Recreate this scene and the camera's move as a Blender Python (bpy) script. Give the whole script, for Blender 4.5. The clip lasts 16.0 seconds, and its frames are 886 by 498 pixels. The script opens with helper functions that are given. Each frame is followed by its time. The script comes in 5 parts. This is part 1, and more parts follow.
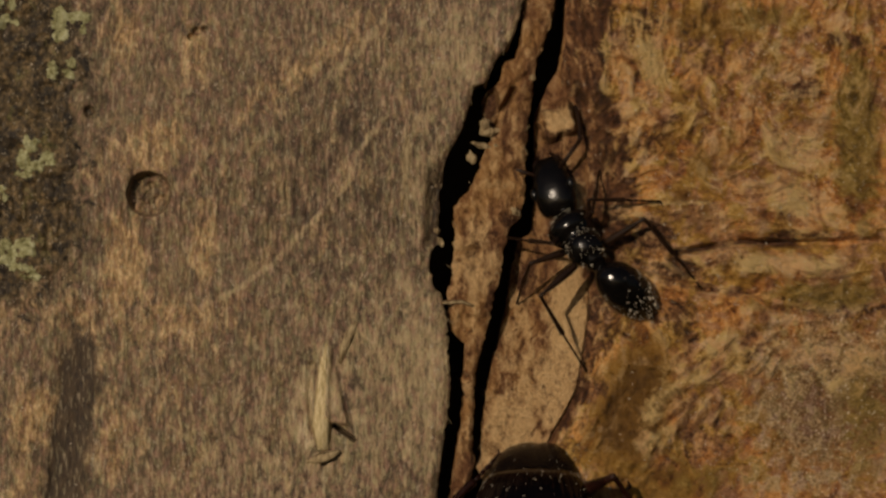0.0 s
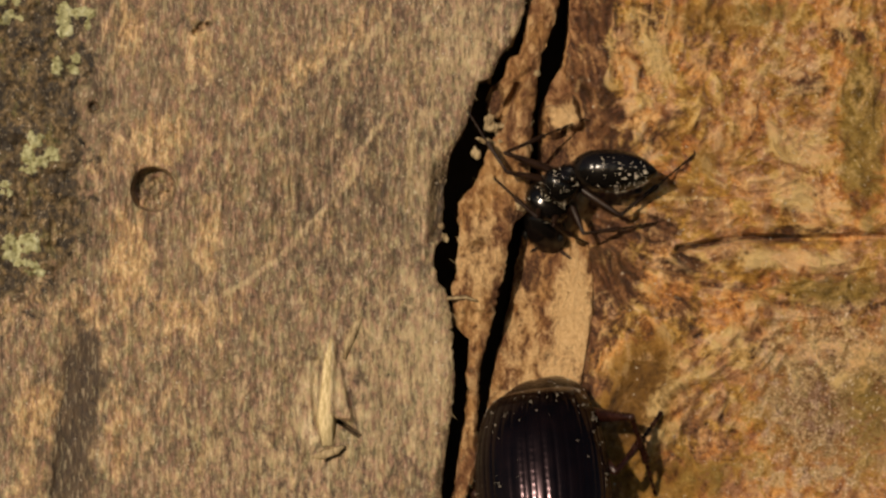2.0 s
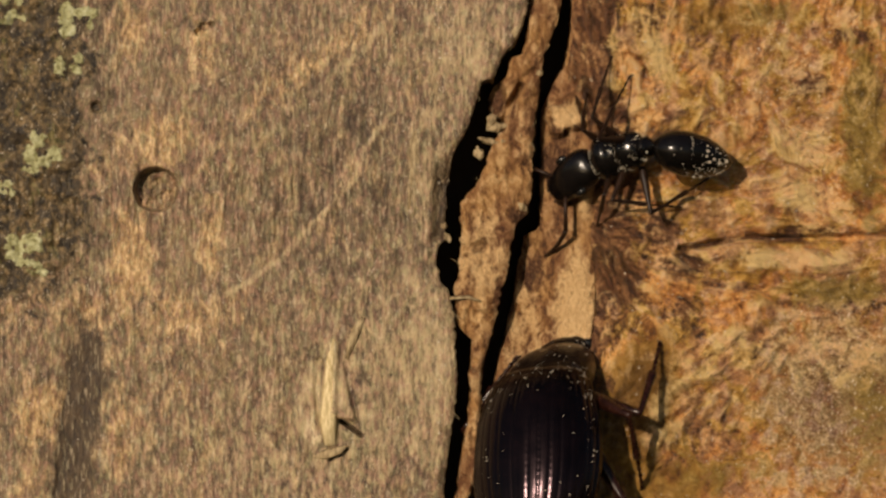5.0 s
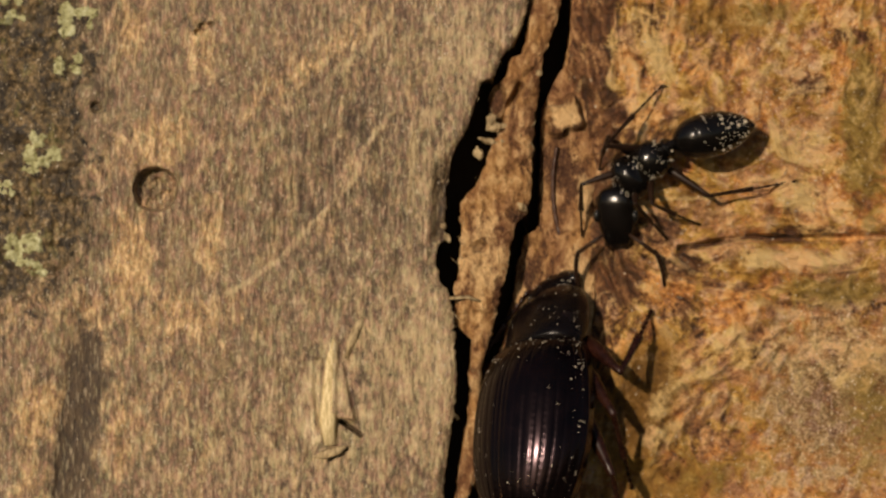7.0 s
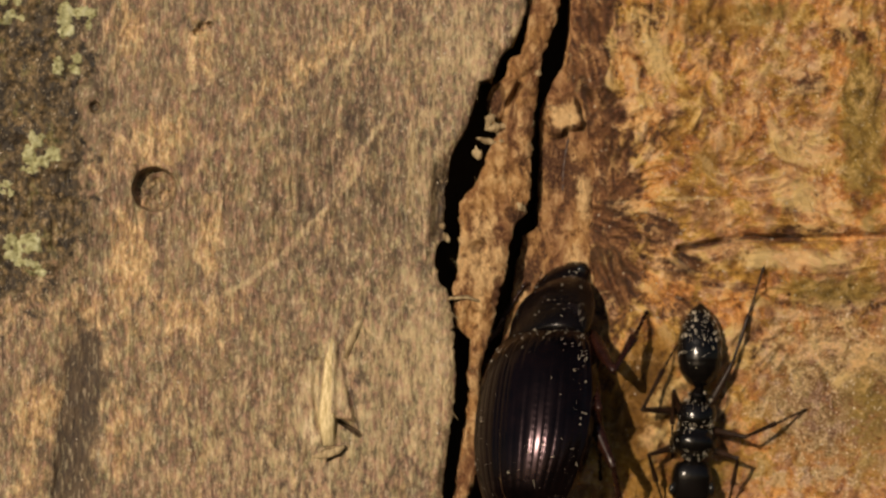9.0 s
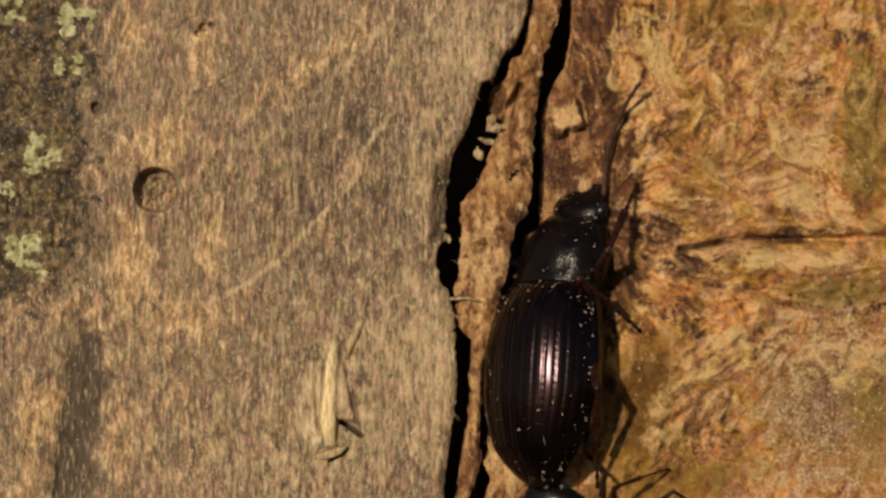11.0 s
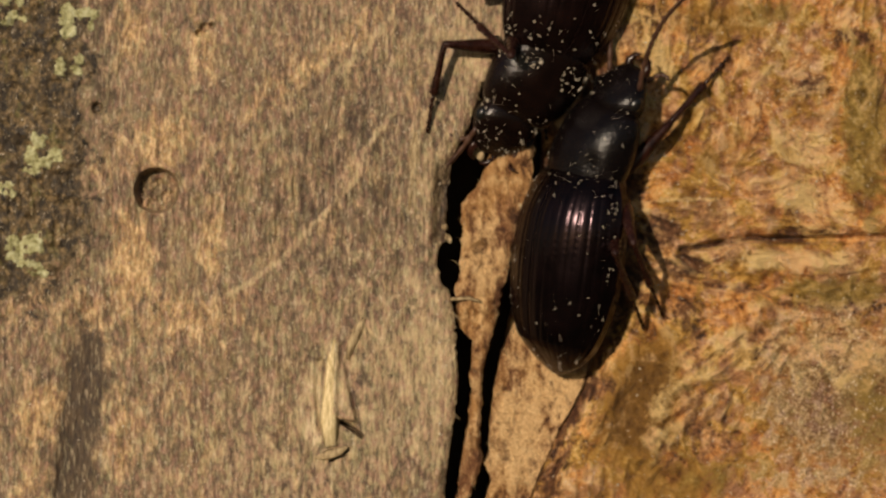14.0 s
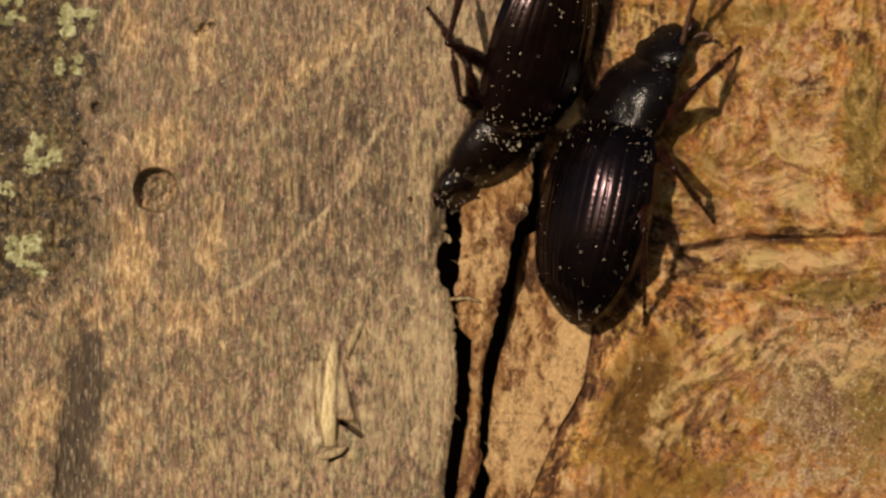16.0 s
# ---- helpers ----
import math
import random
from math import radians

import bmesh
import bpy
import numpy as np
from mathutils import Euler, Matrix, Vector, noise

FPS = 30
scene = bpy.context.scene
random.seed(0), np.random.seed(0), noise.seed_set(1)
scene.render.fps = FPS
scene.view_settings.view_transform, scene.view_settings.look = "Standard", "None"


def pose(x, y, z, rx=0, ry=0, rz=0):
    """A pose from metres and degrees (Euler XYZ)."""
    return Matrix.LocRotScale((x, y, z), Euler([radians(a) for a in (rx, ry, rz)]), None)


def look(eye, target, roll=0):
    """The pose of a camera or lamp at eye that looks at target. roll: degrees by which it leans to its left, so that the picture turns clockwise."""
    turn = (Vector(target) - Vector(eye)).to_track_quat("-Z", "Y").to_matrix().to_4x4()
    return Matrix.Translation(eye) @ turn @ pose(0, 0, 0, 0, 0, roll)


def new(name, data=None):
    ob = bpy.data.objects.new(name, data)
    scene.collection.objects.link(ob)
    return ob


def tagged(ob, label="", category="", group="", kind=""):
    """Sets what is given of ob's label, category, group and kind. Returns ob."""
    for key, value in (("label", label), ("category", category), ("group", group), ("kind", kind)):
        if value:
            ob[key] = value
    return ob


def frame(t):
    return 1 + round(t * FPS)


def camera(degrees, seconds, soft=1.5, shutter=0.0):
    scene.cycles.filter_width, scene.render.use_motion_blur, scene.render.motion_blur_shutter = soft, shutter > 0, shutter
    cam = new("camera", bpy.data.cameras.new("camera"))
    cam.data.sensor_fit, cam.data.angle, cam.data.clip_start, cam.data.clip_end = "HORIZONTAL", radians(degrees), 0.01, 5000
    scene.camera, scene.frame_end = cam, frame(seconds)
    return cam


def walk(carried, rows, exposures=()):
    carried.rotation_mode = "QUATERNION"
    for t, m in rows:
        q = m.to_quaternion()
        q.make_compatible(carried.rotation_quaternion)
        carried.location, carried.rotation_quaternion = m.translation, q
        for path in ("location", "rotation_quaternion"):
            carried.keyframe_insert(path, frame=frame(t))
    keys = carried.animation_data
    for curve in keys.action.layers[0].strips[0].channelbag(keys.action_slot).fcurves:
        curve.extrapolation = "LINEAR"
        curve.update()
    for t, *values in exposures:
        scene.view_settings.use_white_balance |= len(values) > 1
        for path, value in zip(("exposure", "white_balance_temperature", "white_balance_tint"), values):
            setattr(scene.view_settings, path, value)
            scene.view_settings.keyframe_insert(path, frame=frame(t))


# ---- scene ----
import functools

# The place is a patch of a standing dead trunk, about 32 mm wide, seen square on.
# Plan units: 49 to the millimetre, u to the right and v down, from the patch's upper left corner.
UNIT = 32.0 / 1568.0 / 1000.0
DEPTH = 0.2


def plan(u, v, h=0.0):
    """A place in the world, h millimetres out of the trunk."""
    return Vector(((u - 784.0) * UNIT, -h / 1000.0, (441.0 - v) * UNIT))


# ---- camera ----
cam = camera(2 * math.degrees(math.atan(0.016 / DEPTH)), 16.0, soft=2.7, shutter=0.5)
DRIFT = [(0, 13, 8), (0.5, 13.4, 5), (1, 10.5, 3.2), (1.5, 7, 1.5), (2, 5, 0.2), (2.5, 3, 0), (3, 1.3, 0), (3.5, 0, 0), (4.2, 0.2, 0),
         (6.5, 1, 0), (7.5, 1.5, 0), (8.5, 2.6, 0), (9.2, 3, 0), (11.3, 0.2, 1.3), (12, -0.2, 1.6), (12.7, -1.2, 2), (14, -0.8, 1.6), (16, 0, 1.5)]
walk(cam, [(t, look((a * UNIT, -DEPTH, b * UNIT), (a * UNIT, 0, b * UNIT))) for t, a, b in DRIFT],
     exposures=[(0, -1.14), (0.5, -0.26), (1.0, -0.27), (1.5, -0.23), (3, -0.24), (6, -0.16), (16, -0.14)])

# ---- light ----
SUN_WAY = Vector((-0.40, -0.875, 0.27)).normalized()
world = bpy.data.worlds.new("sky")
scene.world = world
world.use_nodes = True
sky = world.node_tree.nodes.new("ShaderNodeTexSky")
sky.sky_type, sky.sun_disc = "NISHITA", False
sky.sun_elevation = math.asin(SUN_WAY.z)
sky.sun_rotation = math.atan2(SUN_WAY.x, SUN_WAY.y)
back = world.node_tree.nodes["Background"]
back.inputs["Strength"].default_value = 0.052
world.node_tree.links.new(sky.outputs[0], back.inputs["Color"])
sun = new("sun", bpy.data.lights.new("sun", "SUN"))
sun.data.energy, sun.data.angle, sun.data.color = 3.85, radians(0.6), (1.0, 0.82, 0.63)
sun.matrix_world = look(SUN_WAY, (0, 0, 0))


# ---- materials ----
class Shade:
    """A node material, its coordinates in millimetres."""

    def __init__(self, name, rough=0.6, spec=0.5):
        self.mat = bpy.data.materials.new(name)
        self.mat.use_nodes = True
        self.nt = self.mat.node_tree
        self.bsdf = self.nt.nodes["Principled BSDF"]
        self.bsdf.inputs["Roughness"].default_value = rough
        self.bsdf.inputs["Specular IOR Level"].default_value = spec
        tc = self.nt.nodes.new("ShaderNodeTexCoord")
        self.obj = tc.outputs["Object"]

    def link(self, a, b):
        if hasattr(a, "is_output"):
            self.nt.links.new(a, b)
        else:
            b.default_value = a

    def at(self, sx=1, sy=1, sz=1, src=None):
        m = self.nt.nodes.new("ShaderNodeMapping")
        m.inputs["Scale"].default_value = (sx * 1000, sy * 1000, sz * 1000) if src is None else (sx, sy, sz)
        self.link(src or self.obj, m.inputs["Vector"])
        return m.outputs[0]

    def noise(self, vec, scale=1.0, detail=4.0, rough=0.55, warp=0.0, colour=False):
        n = self.nt.nodes.new("ShaderNodeTexNoise")
        self.link(vec, n.inputs["Vector"])
        n.inputs["Scale"].default_value, n.inputs["Detail"].default_value = scale, detail
        n.inputs["Roughness"].default_value, n.inputs["Distortion"].default_value = rough, warp
        return n.outputs["Color" if colour else "Fac"]

    def attr(self, name):
        n = self.nt.nodes.new("ShaderNodeAttribute")
        n.attribute_name = name
        return n.outputs["Fac"]

    def maths(self, op, a, b=0.0, clamp=False):
        n = self.nt.nodes.new("ShaderNodeMath")
        n.operation, n.use_clamp = op, clamp
        self.link(a, n.inputs[0])
        self.link(b, n.inputs[1])
        return n.outputs[0]

    def span(self, x, lo, hi, to0=0.0, to1=1.0):
        n = self.nt.nodes.new("ShaderNodeMapRange")
        n.inputs[1].default_value, n.inputs[2].default_value = lo, hi
        n.inputs[3].default_value, n.inputs[4].default_value = to0, to1
        self.link(x, n.inputs[0])
        return n.outputs[0]

    def mix(self, f, a, b, blend="MIX"):
        n = self.nt.nodes.new("ShaderNodeMix")
        n.data_type, n.blend_type = "RGBA", blend
        self.link(f, n.inputs[0])
        for x, k in ((a, 6), (b, 7)):
            self.link(x if hasattr(x, "is_output") else (*x, 1.0), n.inputs[k])
        return n.outputs[2]

    def ramp(self, x, stops):
        n = self.nt.nodes.new("ShaderNodeValToRGB")
        el = n.color_ramp.elements
        while len(el) < len(stops):
            el.new(0.5)
        for e, (p, c) in zip(el, stops):
            e.position, e.color = p, (*c, 1.0)
        self.link(x, n.inputs[0])
        return n.outputs[0]

    def bump(self, height, mm, strength=1.0, under=None):
        n = self.nt.nodes.new("ShaderNodeBump")
        n.inputs["Strength"].default_value, n.inputs["Distance"].default_value = strength, mm / 1000.0
        self.link(height, n.inputs["Height"])
        if under is not None:
            self.link(under, n.inputs["Normal"])
        self.link(n.outputs[0], self.bsdf.inputs["Normal"])
        return n.outputs[0]

    def done(self, colour, rough=None):
        self.link(colour, self.bsdf.inputs["Base Color"])
        if rough is not None:
            self.link(rough, self.bsdf.inputs["Roughness"])
        return self.mat


def weathered_wood():
    s = Shade("weathered_wood", 0.62, 0.35)
    fine = s.noise(s.at(8.0, 4, 2.8), 1.0, 4, 0.62)
    hair = s.noise(s.at(18, 8, 7.0), 1.0, 3, 0.6)
    clump = s.noise(s.at(2.6, 3, 1.15), 1.0, 5, 0.68, 0.6)
    broad = s.noise(s.at(0.62, 0.9, 0.36), 1.0, 5, 0.62, 0.5)
    hue = s.noise(s.at(1.9, 2, 0.9), 1.0, 4, 0.65, 0.4)
    glint_speck = s.noise(s.at(14, 12, 7), 1.0, 2, 0.5)
    tone = s.maths("ADD", s.maths("MULTIPLY", fine, 0.40), s.maths("ADD", s.maths("MULTIPLY", clump, 0.44), s.maths("MULTIPLY", hair, 0.21)))
    tint = s.noise(s.at(5.5, 5, 3.2), 1.0, 3, 0.6, 0.4)
    grey = s.ramp(tone, [(0.410, (0.084, 0.057, 0.033)), (0.490, (0.145, 0.099, 0.057)), (0.555, (0.253, 0.179, 0.101)), (0.640, (0.484, 0.360, 0.218))])
    mauve = s.ramp(tone, [(0.410, (0.077, 0.047, 0.031)), (0.500, (0.136, 0.083, 0.053)), (0.565, (0.233, 0.148, 0.091)), (0.650, (0.451, 0.323, 0.206))])
    straw = s.ramp(tone, [(0.420, (0.092, 0.058, 0.027)), (0.500, (0.182, 0.118, 0.055)), (0.565, (0.314, 0.212, 0.104)), (0.650, (0.505, 0.363, 0.193))])
    base = s.mix(s.span(broad, 0.42, 0.60), grey, mauve)
    base = s.mix(s.span(hue, 0.48, 0.62), base, straw)
    rosy = s.ramp(tone, [(0.420, (0.098, 0.055, 0.031)), (0.500, (0.202, 0.112, 0.061)), (0.560, (0.347, 0.208, 0.119)), (0.630, (0.587, 0.407, 0.258))])
    base = s.mix(s.span(hue, 0.44, 0.34, 0, 0.8), base, rosy)
    tan = s.ramp(tone, [(0.42, (0.122, 0.063, 0.025)), (0.50, (0.341, 0.201, 0.084)), (0.56, (0.552, 0.356, 0.163)), (0.63, (0.853, 0.616, 0.338))])
    near = s.maths("ADD", s.attr("tan"), s.maths("ADD", s.span(clump, 0.3, 0.7, -0.5, 0.5), s.span(broad, 0.35, 0.65, -0.3, 0.3)))
    base = s.mix(s.span(near, 0.22, 0.95), base, tan)
    base = s.mix(s.span(s.maths("ADD", s.attr("pale"), s.span(tone, 0.42, 0.62, -0.4, 0.4)), 0.3, 1.05, 0, 0.8), base, (0.54, 0.405, 0.225))
    base = s.mix(s.span(s.attr("pale"), 0.9, 1.3, 0, 0.9), base, s.mix(s.span(fine, 0.35, 0.65), (0.55, 0.42, 0.23), (0.82, 0.69, 0.44)))
    base = s.mix(s.span(tint, 0.53, 0.64, 0, 0.48), base, s.mix(tone, (0.10, 0.10, 0.035), (0.50, 0.46, 0.24)))
    base = s.mix(s.span(tint, 0.47, 0.36, 0, 0.55), base, s.mix(tone, (0.16, 0.055, 0.035), (0.60, 0.36, 0.25)))
    dark_and_shade = s.maths("ADD", s.attr("dark"), s.maths("ADD", s.span(clump, 0.3, 0.7, 0.35, -0.35), s.span(tone, 0.42, 0.62, 0.12, -0.12)))
    base = s.mix(s.span(dark_and_shade, 0.15, 1.1, 0, 0.95), base, s.mix(s.span(tone, 0.42, 0.62), (0.024, 0.015, 0.009), (0.092, 0.060, 0.033)))
    moss = s.noise(s.at(1.25, 1.5, 1.1), 1.0, 6, 0.72, 0.9)
    fleck = s.noise(s.at(4, 4, 3.4), 1.0, 5, 0.7)
    crust = s.ramp(fleck, [(0.34, (0.014, 0.010, 0.005)), (0.46, (0.066, 0.045, 0.018)), (0.55, (0.155, 0.103, 0.044)), (0.66, (0.33, 0.225, 0.11))])
    green = s.ramp(fleck, [(0.34, (0.02, 0.02, 0.006)), (0.5, (0.105, 0.105, 0.022)), (0.62, (0.22, 0.225, 0.06)), (0.72, (0.40, 0.40, 0.19))])
    black = s.ramp(fleck, [(0.4, (0.012, 0.009, 0.006)), (0.6, (0.06, 0.042, 0.022)), (0.72, (0.17, 0.12, 0.06))])
    crust = s.mix(s.span(moss, 0.57, 0.65), crust, green)
    crust = s.mix(s.span(moss, 0.50, 0.43), crust, black)
    edge = s.maths("ADD", s.attr("lichen"), s.maths("ADD", s.span(moss, 0.35, 0.65, 0.4, -0.4), s.span(fleck, 0.35, 0.65, 0.2, -0.2)))
    base = s.mix(s.span(edge, 0.30, 0.72), base, crust)
    # tiny glints of the grain, painted into the colour as bright specks
    base = s.mix(s.maths("MULTIPLY", s.span(glint_speck, 0.63, 0.72, 0, 0.5), s.span(dark_and_shade, 1.1, 0.5)), base, (0.80, 0.68, 0.50))
    streak = s.noise(s.at(12, 8, 2.3), 1.0, 3, 0.55, 0.3)
    base = s.mix(s.maths("MULTIPLY", s.span(streak, 0.56, 0.68, 0, 0.42), s.span(edge, 0.6, 0.2)), base, s.mix(s.span(hue, 0.4, 0.6), (0.66, 0.54, 0.37), (0.60, 0.53, 0.30)))
    base = s.mix(s.span(streak, 0.46, 0.35, 0, 0.5), base, (0.075, 0.048, 0.028))
    n1 = s.bump(tone, 0.12, 0.9)
    s.bump(hair, 0.03, 0.8, n1)
    return s.done(base, s.span(hair, 0.3, 0.7, 0.36, 0.70))


def inner_wood():
    s = Shade("inner_wood", 0.6, 0.3)
    grain = s.noise(s.at(2.6, 2, 1.5), 1.0, 5, 0.65, 0.5)
    fine = s.noise(s.at(10, 9, 7), 1.0, 4, 0.65)
    broad = s.noise(s.at(0.8, 0.8, 0.6), 1.0, 4, 0.6, 0.3)
    tone = s.maths("ADD", s.maths("MULTIPLY", grain, 0.8), s.maths("MULTIPLY", fine, 0.2))
    base = s.ramp(tone, [(0.36, (0.12, 0.050, 0.018)), (0.43, (0.28, 0.132, 0.044)), (0.51, (0.46, 0.245, 0.088)), (0.61, (0.64, 0.39, 0.17))])
    red = s.ramp(tone, [(0.36, (0.07, 0.026, 0.012)), (0.46, (0.22, 0.098, 0.040)), (0.55, (0.38, 0.20, 0.088)), (0.65, (0.56, 0.35, 0.17))])
    base = s.mix(s.span(broad, 0.42, 0.58), base, red)
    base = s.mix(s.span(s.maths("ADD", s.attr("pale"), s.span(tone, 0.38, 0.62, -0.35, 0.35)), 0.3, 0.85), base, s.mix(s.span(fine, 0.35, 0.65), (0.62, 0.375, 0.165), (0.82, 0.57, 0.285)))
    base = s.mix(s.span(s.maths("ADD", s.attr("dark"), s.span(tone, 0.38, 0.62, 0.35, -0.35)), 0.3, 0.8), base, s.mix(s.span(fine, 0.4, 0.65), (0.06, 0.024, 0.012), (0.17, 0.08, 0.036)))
    moss = s.noise(s.at(1.1, 1.1, 1.1), 1.0, 5, 0.7)
    base = s.mix(s.span(moss, 0.60, 0.72, 0, 0.5), base, (0.10, 0.082, 0.034))
    base = s.mix(s.span(fine, 0.62, 0.74, 0, 0.6), base, (0.58, 0.42, 0.24))
    n1 = s.bump(tone, 0.34, 1.0)
    s.bump(fine, 0.06, 0.9, n1)
    return s.done(base)


def bark():
    s = Shade("inner_bark", 0.5, 0.45)
    strand, thread = s.attr("strand"), s.attr("thread")
    patch = s.noise(s.at(1.15, 1.15, 1.15), 1.0, 5, 0.60, 1.3)
    pool = s.noise(s.at(0.62, 0.62, 0.62), 1.0, 4, 0.55, 0.9)
    fine = s.noise(s.at(8, 8, 8), 1.0, 5, 0.70)
    mottle = s.noise(s.at(3.2, 3.2, 3.2), 1.0, 4, 0.62, 0.8)
    glint = s.noise(s.at(10, 10, 10), 1.0, 2, 0.5)
    broad = s.noise(s.at(0.36, 0.36, 0.36), 1.0, 4, 0.58, 0.4)
    hue = s.noise(s.at(0.95, 0.95, 0.95), 1.0, 4, 0.6, 0.6)
    rosy = s.noise(s.at(2.0, 2.0, 2.0), 1.0, 3, 0.55, 0.7)
    grain = s.maths("ADD", s.maths("MULTIPLY", s.maths("SUBTRACT", fine, 0.5), 0.16), s.maths("MULTIPLY", s.maths("SUBTRACT", mottle, 0.5), 0.22))
    weave = s.maths("ADD", s.maths("MULTIPLY", s.maths("SUBTRACT", strand, 0.5), 0.090), s.maths("MULTIPLY", s.maths("SUBTRACT", thread, 0.5), 0.050))
    tone = s.maths("ADD", s.maths("ADD", weave, grain), s.maths("ADD", 0.506, s.maths("MULTIPLY", s.maths("SUBTRACT", patch, 0.5), 0.36)))
    orange = s.ramp(tone, [(0.400, (0.150, 0.046, 0.012)), (0.445, (0.400, 0.145, 0.034)), (0.486, (0.640, 0.275, 0.070)), (0.530, (0.870, 0.450, 0.135)), (0.600, (0.960, 0.665, 0.300))])
    dull = s.ramp(tone, [(0.400, (0.150, 0.062, 0.026)), (0.458, (0.370, 0.172, 0.072)), (0.505, (0.580, 0.295, 0.120)), (0.600, (0.930, 0.610, 0.300))])
    mustard = s.ramp(tone, [(0.400, (0.140, 0.060, 0.009)), (0.458, (0.340, 0.166, 0.027)), (0.510, (0.540, 0.295, 0.050)), (0.600, (0.920, 0.610, 0.190))])
    pink = s.ramp(tone, [(0.400, (0.155, 0.060, 0.032)), (0.458, (0.370, 0.165, 0.085)), (0.510, (0.620, 0.330, 0.185)), (0.585, (0.950, 0.660, 0.420))])
    base = s.mix(s.span(broad, 0.46, 0.56), orange, dull)
    base = s.mix(s.span(hue, 0.49, 0.55, 0, 0.9), base, mustard)
    base = s.mix(s.span(hue, 0.44, 0.36, 0, 0.8), base, orange)
    base = s.mix(s.span(rosy, 0.54, 0.62, 0, 0.7), base, pink)
    base = s.mix(s.span(pool, 0.43, 0.35, 0, 0.5), base, s.mix(s.span(tone, 0.42, 0.6), (0.12, 0.045, 0.016), (0.34, 0.165, 0.055)))
    ochre = s.mix(s.span(tone, 0.40, 0.58), (0.130, 0.058, 0.009), (0.46, 0.245, 0.042))
    base = s.mix(s.span(s.maths("ADD", s.attr("amber"), s.span(patch, 0.36, 0.64, -0.25, 0.25)), 0.3, 0.7, 0, 0.9), base, ochre)
    base = s.mix(s.span(s.maths("ADD", s.attr("amber"), s.span(patch, 0.36, 0.64, -0.15, 0.15)), 0.85, 1.2, 0, 0.8), base, s.mix(s.span(tone, 0.42, 0.58), (0.085, 0.038, 0.007), (0.26, 0.125, 0.022)))
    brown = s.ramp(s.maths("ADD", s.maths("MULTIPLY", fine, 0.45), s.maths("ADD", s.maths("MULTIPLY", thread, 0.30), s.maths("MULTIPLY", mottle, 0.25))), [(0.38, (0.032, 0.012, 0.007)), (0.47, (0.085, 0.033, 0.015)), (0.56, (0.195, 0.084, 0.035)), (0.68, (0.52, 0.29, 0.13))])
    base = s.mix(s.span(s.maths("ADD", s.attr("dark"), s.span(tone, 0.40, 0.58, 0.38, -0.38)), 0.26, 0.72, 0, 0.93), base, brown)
    base = s.mix(s.span(fine, 0.33, 0.42, 0.22, 0), base, (0.14, 0.06, 0.024))
    # grey bark: its silvery sparkle and green and lilac shimmer put into the colour
    dust = s.maths("ADD", s.maths("ADD", s.maths("MULTIPLY", glint, 0.34), s.maths("MULTIPLY", fine, 0.30)), s.maths("MULTIPLY", patch, 0.36))
    grey = s.ramp(dust, [(0.40, (0.15, 0.080, 0.032)), (0.48, (0.32, 0.196, 0.090)), (0.56, (0.62, 0.44, 0.25))])
    moss = s.ramp(dust, [(0.40, (0.11, 0.072, 0.022)), (0.48, (0.26, 0.180, 0.066)), (0.56, (0.52, 0.40, 0.19))])
    lilac = s.ramp(dust, [(0.40, (0.16, 0.082, 0.050)), (0.48, (0.34, 0.200, 0.130)), (0.56, (0.66, 0.47, 0.34))])
    grey = s.mix(s.span(rosy, 0.54, 0.62, 0, 0.8), s.mix(s.span(mottle, 0.46, 0.38, 0, 0.8), grey, moss), lilac)
    base = s.mix(s.span(s.maths("ADD", s.attr("grey"), s.span(patch, 0.36, 0.64, -0.35, 0.35)), 0.25, 0.8, 0, 0.92), base, grey)
    olive = s.mix(s.span(tone, 0.42, 0.58), (0.115, 0.070, 0.010), (0.42, 0.275, 0.062))
    base = s.mix(s.span(s.maths("ADD", s.attr("olive"), s.span(patch, 0.35, 0.65, -0.3, 0.3)), 0.3, 0.75, 0, 0.9), base, olive)
    base = s.mix(s.span(s.maths("ADD", s.attr("pale"), s.span(tone, 0.40, 0.58, -0.45, 0.45)), 0.3, 0.95, 0, 0.9), base, s.mix(s.span(hue, 0.45, 0.55), (0.86, 0.54, 0.25), (0.84, 0.60, 0.26)))
    # glints painted on as near-white dots, fewer on amber and dark bark
    base = s.mix(s.maths("MULTIPLY", s.span(glint, 0.64, 0.72, 0, 0.75), s.span(s.maths("MAXIMUM", s.attr("amber"), s.attr("dark")), 0.8, 0.2)), base, (0.95, 0.82, 0.62))
    n1 = s.bump(tone, 0.34, 1.0)
    s.bump(fine, 0.075, 1.0, n1)
    return s.done(base, s.span(fine, 0.3, 0.7, 0.20, 0.58))


def lichen_mat():
    s = Shade("grey_green_lichen", 0.8, 0.2)
    n = s.noise(s.at(4, 4, 4), 1.0, 6, 0.7)
    s.bump(n, 0.10)
    return s.done(s.ramp(n, [(0.32, (0.06, 0.056, 0.02)), (0.42, (0.25, 0.235, 0.10)), (0.54, (0.47, 0.46, 0.25)), (0.68, (0.66, 0.66, 0.44))]))


def flake_mat():
    s = Shade("torn_wood_fibre", 0.6, 0.35)
    n = s.noise(s.at(8, 4, 2.2), 1.0, 5, 0.68)
    s.bump(n, 0.08)
    return s.done(s.ramp(n, [(0.36, (0.14, 0.095, 0.045)), (0.5, (0.36, 0.265, 0.14)), (0.66, (0.60, 0.47, 0.27))]))


